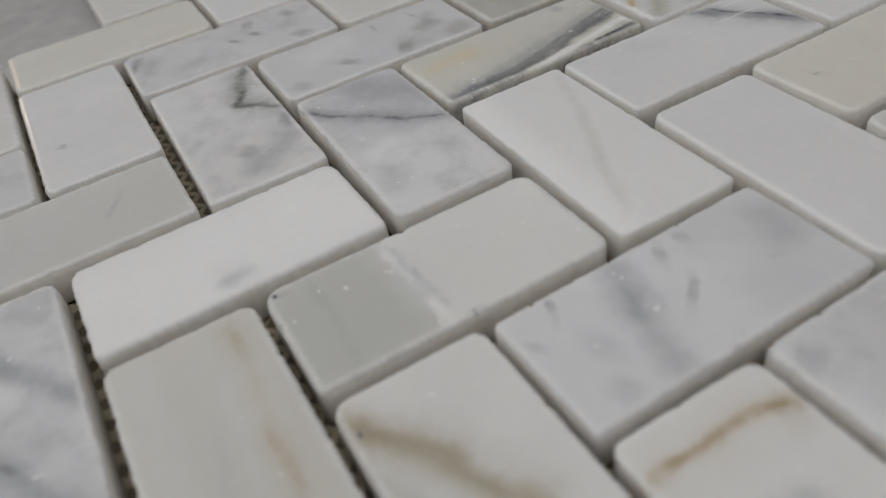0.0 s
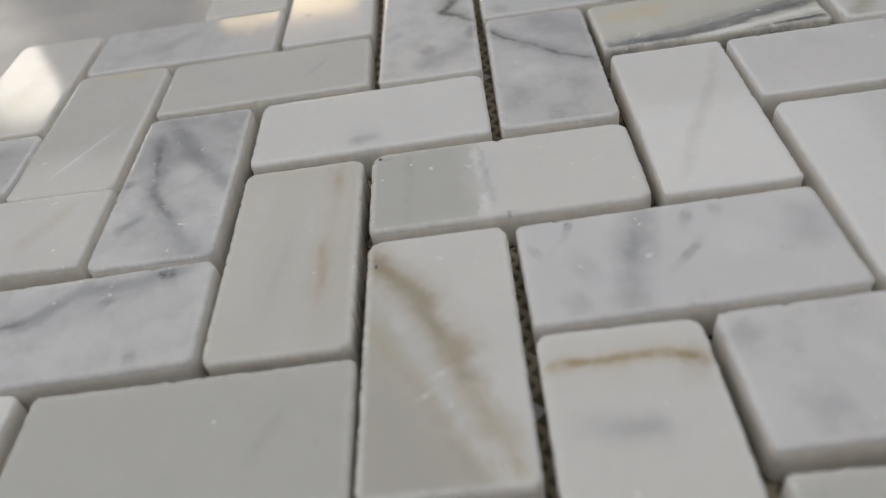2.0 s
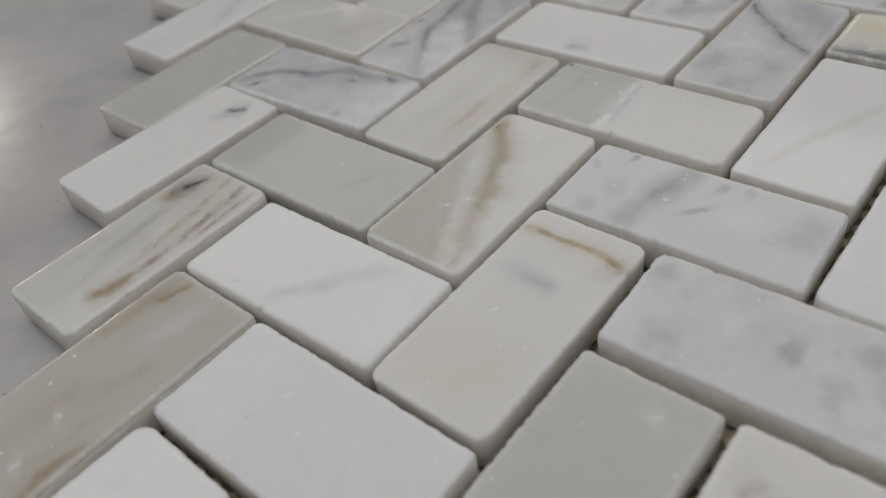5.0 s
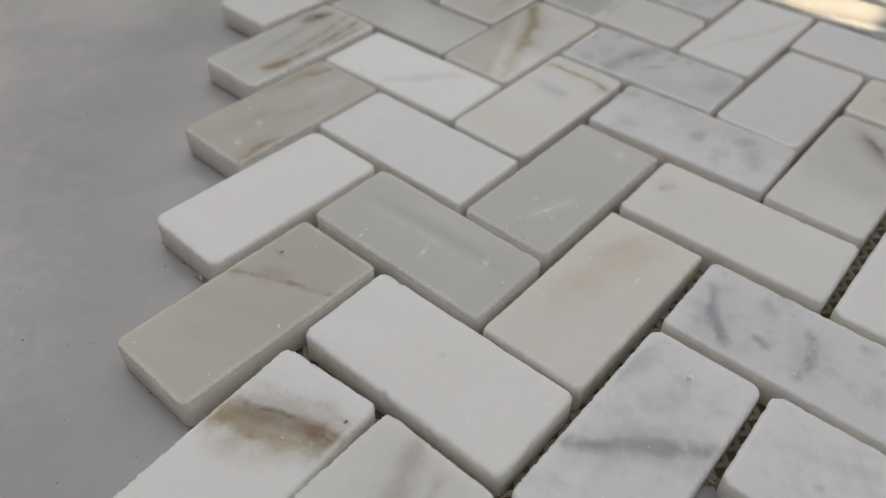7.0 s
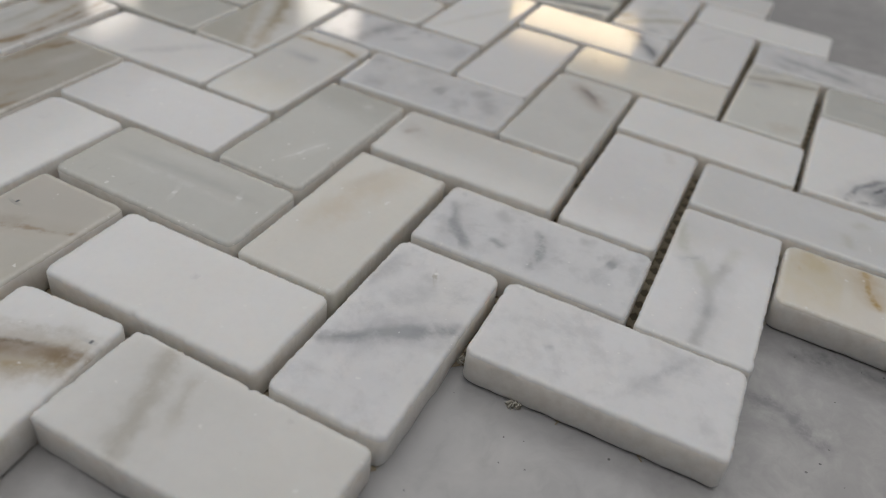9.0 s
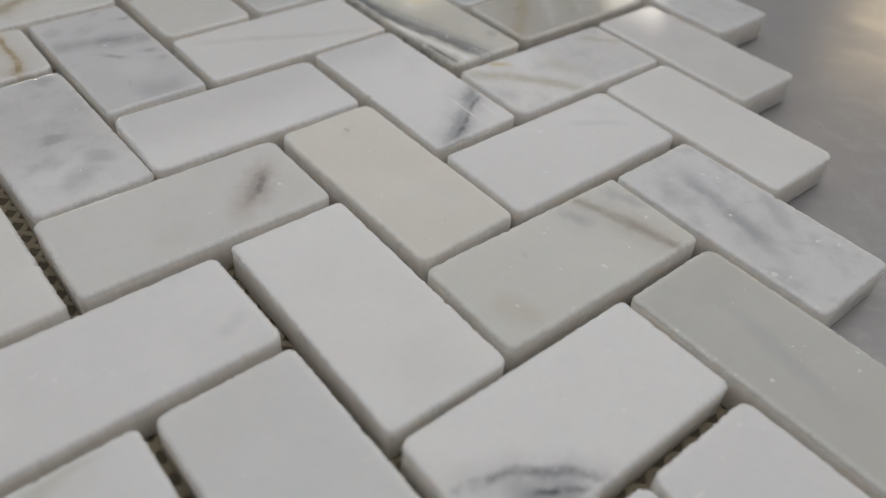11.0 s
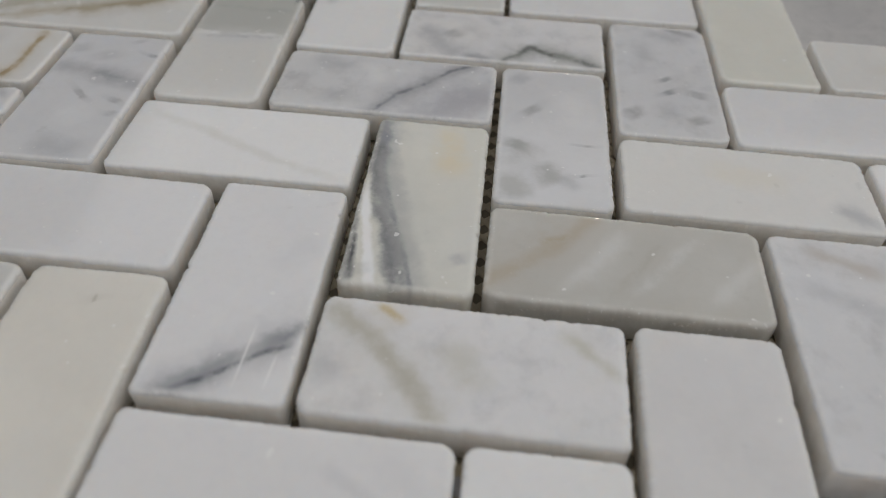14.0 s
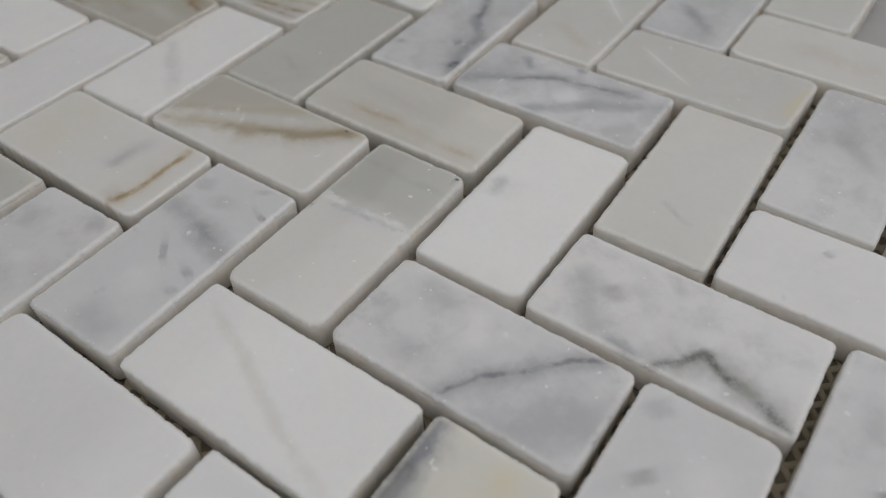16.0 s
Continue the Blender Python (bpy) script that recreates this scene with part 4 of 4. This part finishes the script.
lay("H", 13, 1, (0, 0, 0), IVORY, [(0.2, 0.4, 0.8, 0.6, 5.0, 0.3, TAN)], 0.2)
# outer row on the other side
lay("V", 6, -9, (0, 0, 0), SNOW, [], 0.15)
lay("V", 7, -8, (0, 0, 0), WHITE, [(0.0, 0.3, 1.0, 0.55, 2.0, 0.75, (0.36, 0.33, 0.28)), (0.2, 0.3, 0.9, 0.4, 4.0, 0.4, ASH)], 0.3, COOL)
lay("V", 8, -7, (0, 0, 0), SAGE, [(0.3, 0.2, 0.6, 0.9, 3.0, 0.4, ASH)], 0.3)
lay("V", 9, -6, (-0.2, -0.4, 0.0), COOL, [(0.25, 0.2, 0.6, 0.95, 3.0, 0.55, SLATE), (0.6, 0.3, 0.95, 0.6, 2.6, 0.5, ASH), (0.1, 0.7, 0.4, 0.9, 2.6, 0.4, ASH)], 0.5, WHITE)
lay("V", 10, -5, (-0.6, 0.0, -0.2), SNOW, [], 0.15)
lay("V", 11, -4, (-0.6, -0.0, -0.6), (0.72, 0.715, 0.72), [(0.5, 0.95, 0.5, 0.75, 10.0, 0.4, COOL)], 0.3)
lay("V", 12, -3, (-0.1, 0.0, 0.1), COOL, [(0.2, 0.95, 0.9, 0.82, 2.6, 0.6, (0.48, 0.44, 0.40)), (0.1, 0.75, 0.9, 0.6, 4.0, 0.4, ASH)], 0.4, WHITE)
lay("V", 13, -2, (0, 0, 0), SNOW, [], 0.15)
lay("V", 14, -1, (0, 0, 0), COOL, [(0.1, 0.6, 0.9, 0.4, 3.0, 0.4, ASH)], 0.4)

# ---------- the fibre net under the tiles ----------
def fibre_net():
    bm_v, bm_f, film_v, film_f = [], [], [], []

    def strand(x0, y0, x1, y1, half, z0, z1):
        dx, dy = x1 - x0, y1 - y0
        q = math.hypot(dx, dy)
        nx, ny = -dy / q * half, dx / q * half
        k = len(bm_v)
        for x, y in ((x0, y0), (x1, y1)):
            bm_v.extend(((x + nx, y + ny, z0), (x + nx * 0.6, y + ny * 0.6, z1), (x - nx * 0.6, y - ny * 0.6, z1), (x - nx, y - ny, z0)))
        for a, b in ((0, 1), (1, 2), (2, 3), (3, 0)):
            bm_f.append((k + a, k + b, k + 4 + b, k + 4 + a))

    rects = np.array(placed)
    cells = set(covered)
    step = 0.0046
    rng = random.Random(5)
    lo, hi = rects[:, :2].min(0) - 0.03, rects[:, :2].max(0) + 0.03
    count = int((hi - lo).max() / step) + 2

    def inside(x, y):
        gaps = np.maximum(np.abs(rects[:, 0] - x) - rects[:, 2], np.abs(rects[:, 1] - y) - rects[:, 3])
        if gaps.min() < -0.0003:
            return True
        return all((math.floor((x + a) / U), math.floor((y + b) / U)) in cells for a in (-0.0017, 0.0017) for b in (-0.0017, 0.0017))

    for a in range(-count, count):
        for c in range(2 * count):
            x, y = lo[0] + (a + c) * step / 2, lo[1] + (c - a) * step / 2
            if not (lo[0] < x < hi[0] and lo[1] < y < hi[1]) or not inside(x, y) or rng.random() < 0.01:
                continue
            j = [rng.uniform(-0.00012, 0.00012) for _ in range(4)]
            k = len(film_v)
            if inside(x + step / 2, y + step / 2) and inside(x, y + step) and inside(x - step / 2, y + step / 2):
                film_f.append((k, k + 1, k + 2, k + 3))
                film_v.extend(((x, y, 0.00008), (x + step / 2, y + step / 2, 0.00008), (x, y + step, 0.00008), (x - step / 2, y + step / 2, 0.00008)))
            for sx, z0 in ((1, 0.0001), (-1, 0.00014)):
                if inside(x + sx * step / 2, y + step / 2):
                    strand(x + j[0], y + j[1], x + sx * step / 2 + j[2], y + step / 2 + j[3], 0.00062, z0, z0 + 0.00018)
    for cx, cy, hw, hh in placed:
        for _ in range(2):
            side = rng.randrange(4)
            t = rng.uniform(-0.95, 0.95)
            x, y, ox, oy = ((cx + hw, cy + t * hh, 1, 0), (cx - hw, cy + t * hh, -1, 0), (cx + t * hw, cy + hh, 0, 1), (cx + t * hw, cy - hh, 0, -1))[side]
            probe = np.maximum(np.abs(rects[:, 0] - x - ox * 0.004) - rects[:, 2], np.abs(rects[:, 1] - y - oy * 0.004) - rects[:, 3])
            if probe.min() < 0.0015:
                continue
            turn = rng.uniform(-0.8, 0.8)
            px, py, long = x - ox * 0.001, y - oy * 0.001, rng.uniform(0.0010, 0.0018)
            dx, dy = ox * math.cos(turn) - oy * math.sin(turn), ox * math.sin(turn) + oy * math.cos(turn)
            for k in range(2):
                strand(px, py, px + dx * long, py + dy * long, 0.00014, 0.0001, 0.0004)
                dx, dy, long = dx + rng.uniform(-1, 1), dy + rng.uniform(-1, 1), rng.uniform(0.0005, 0.0011)
    plain = len(bm_f)
    # frayed ends of the net where it peeps out between the outer tiles
    for fx, fy in ((0.1031, -0.1262), (0.0002, -0.0245), (0.0525, -0.0893), (0.0562, -0.0748), (0.0270, 0.0340)):
        for _ in range(16):
            a, long = radians(225 + rng.uniform(-80, 80)), rng.uniform(0.0006, 0.0015)
            x, y = fx + rng.uniform(-0.0012, 0.0012), fy + rng.uniform(-0.0012, 0.0012)
            strand(x, y, x + long * math.cos(a), y + long * math.sin(a), rng.uniform(0.00018, 0.00034), 0.0001, rng.uniform(0.0006, 0.0012))
    me = bpy.data.meshes.new("fibre_net")
    me.from_pydata(bm_v, [], bm_f)
    me.materials.append(FIBRE)
    me.materials.append(plaster("frayed_glue", (0.62, 0.59, 0.52)))
    for face in me.polygons[plain:]:
        face.material_index = 1
    ob = new("fibre_net", me)
    ob.parent = sheet
    tagged(ob, "grey-brown woven fibre backing net", kind="stuff")
    # thin dark brown sheet added under the strands, so the net's holes look dark
    me = bpy.data.meshes.new("dark_net_film")
    me.from_pydata(film_v, [], film_f)
    me.materials.append(plaster("net_film_brown", (0.15, 0.127, 0.09)))
    ob = new("dark_net_film", me)
    ob.parent = sheet
    tagged(ob, "dark brown film filling the holes of the net", kind="stuff")


fibre_net()
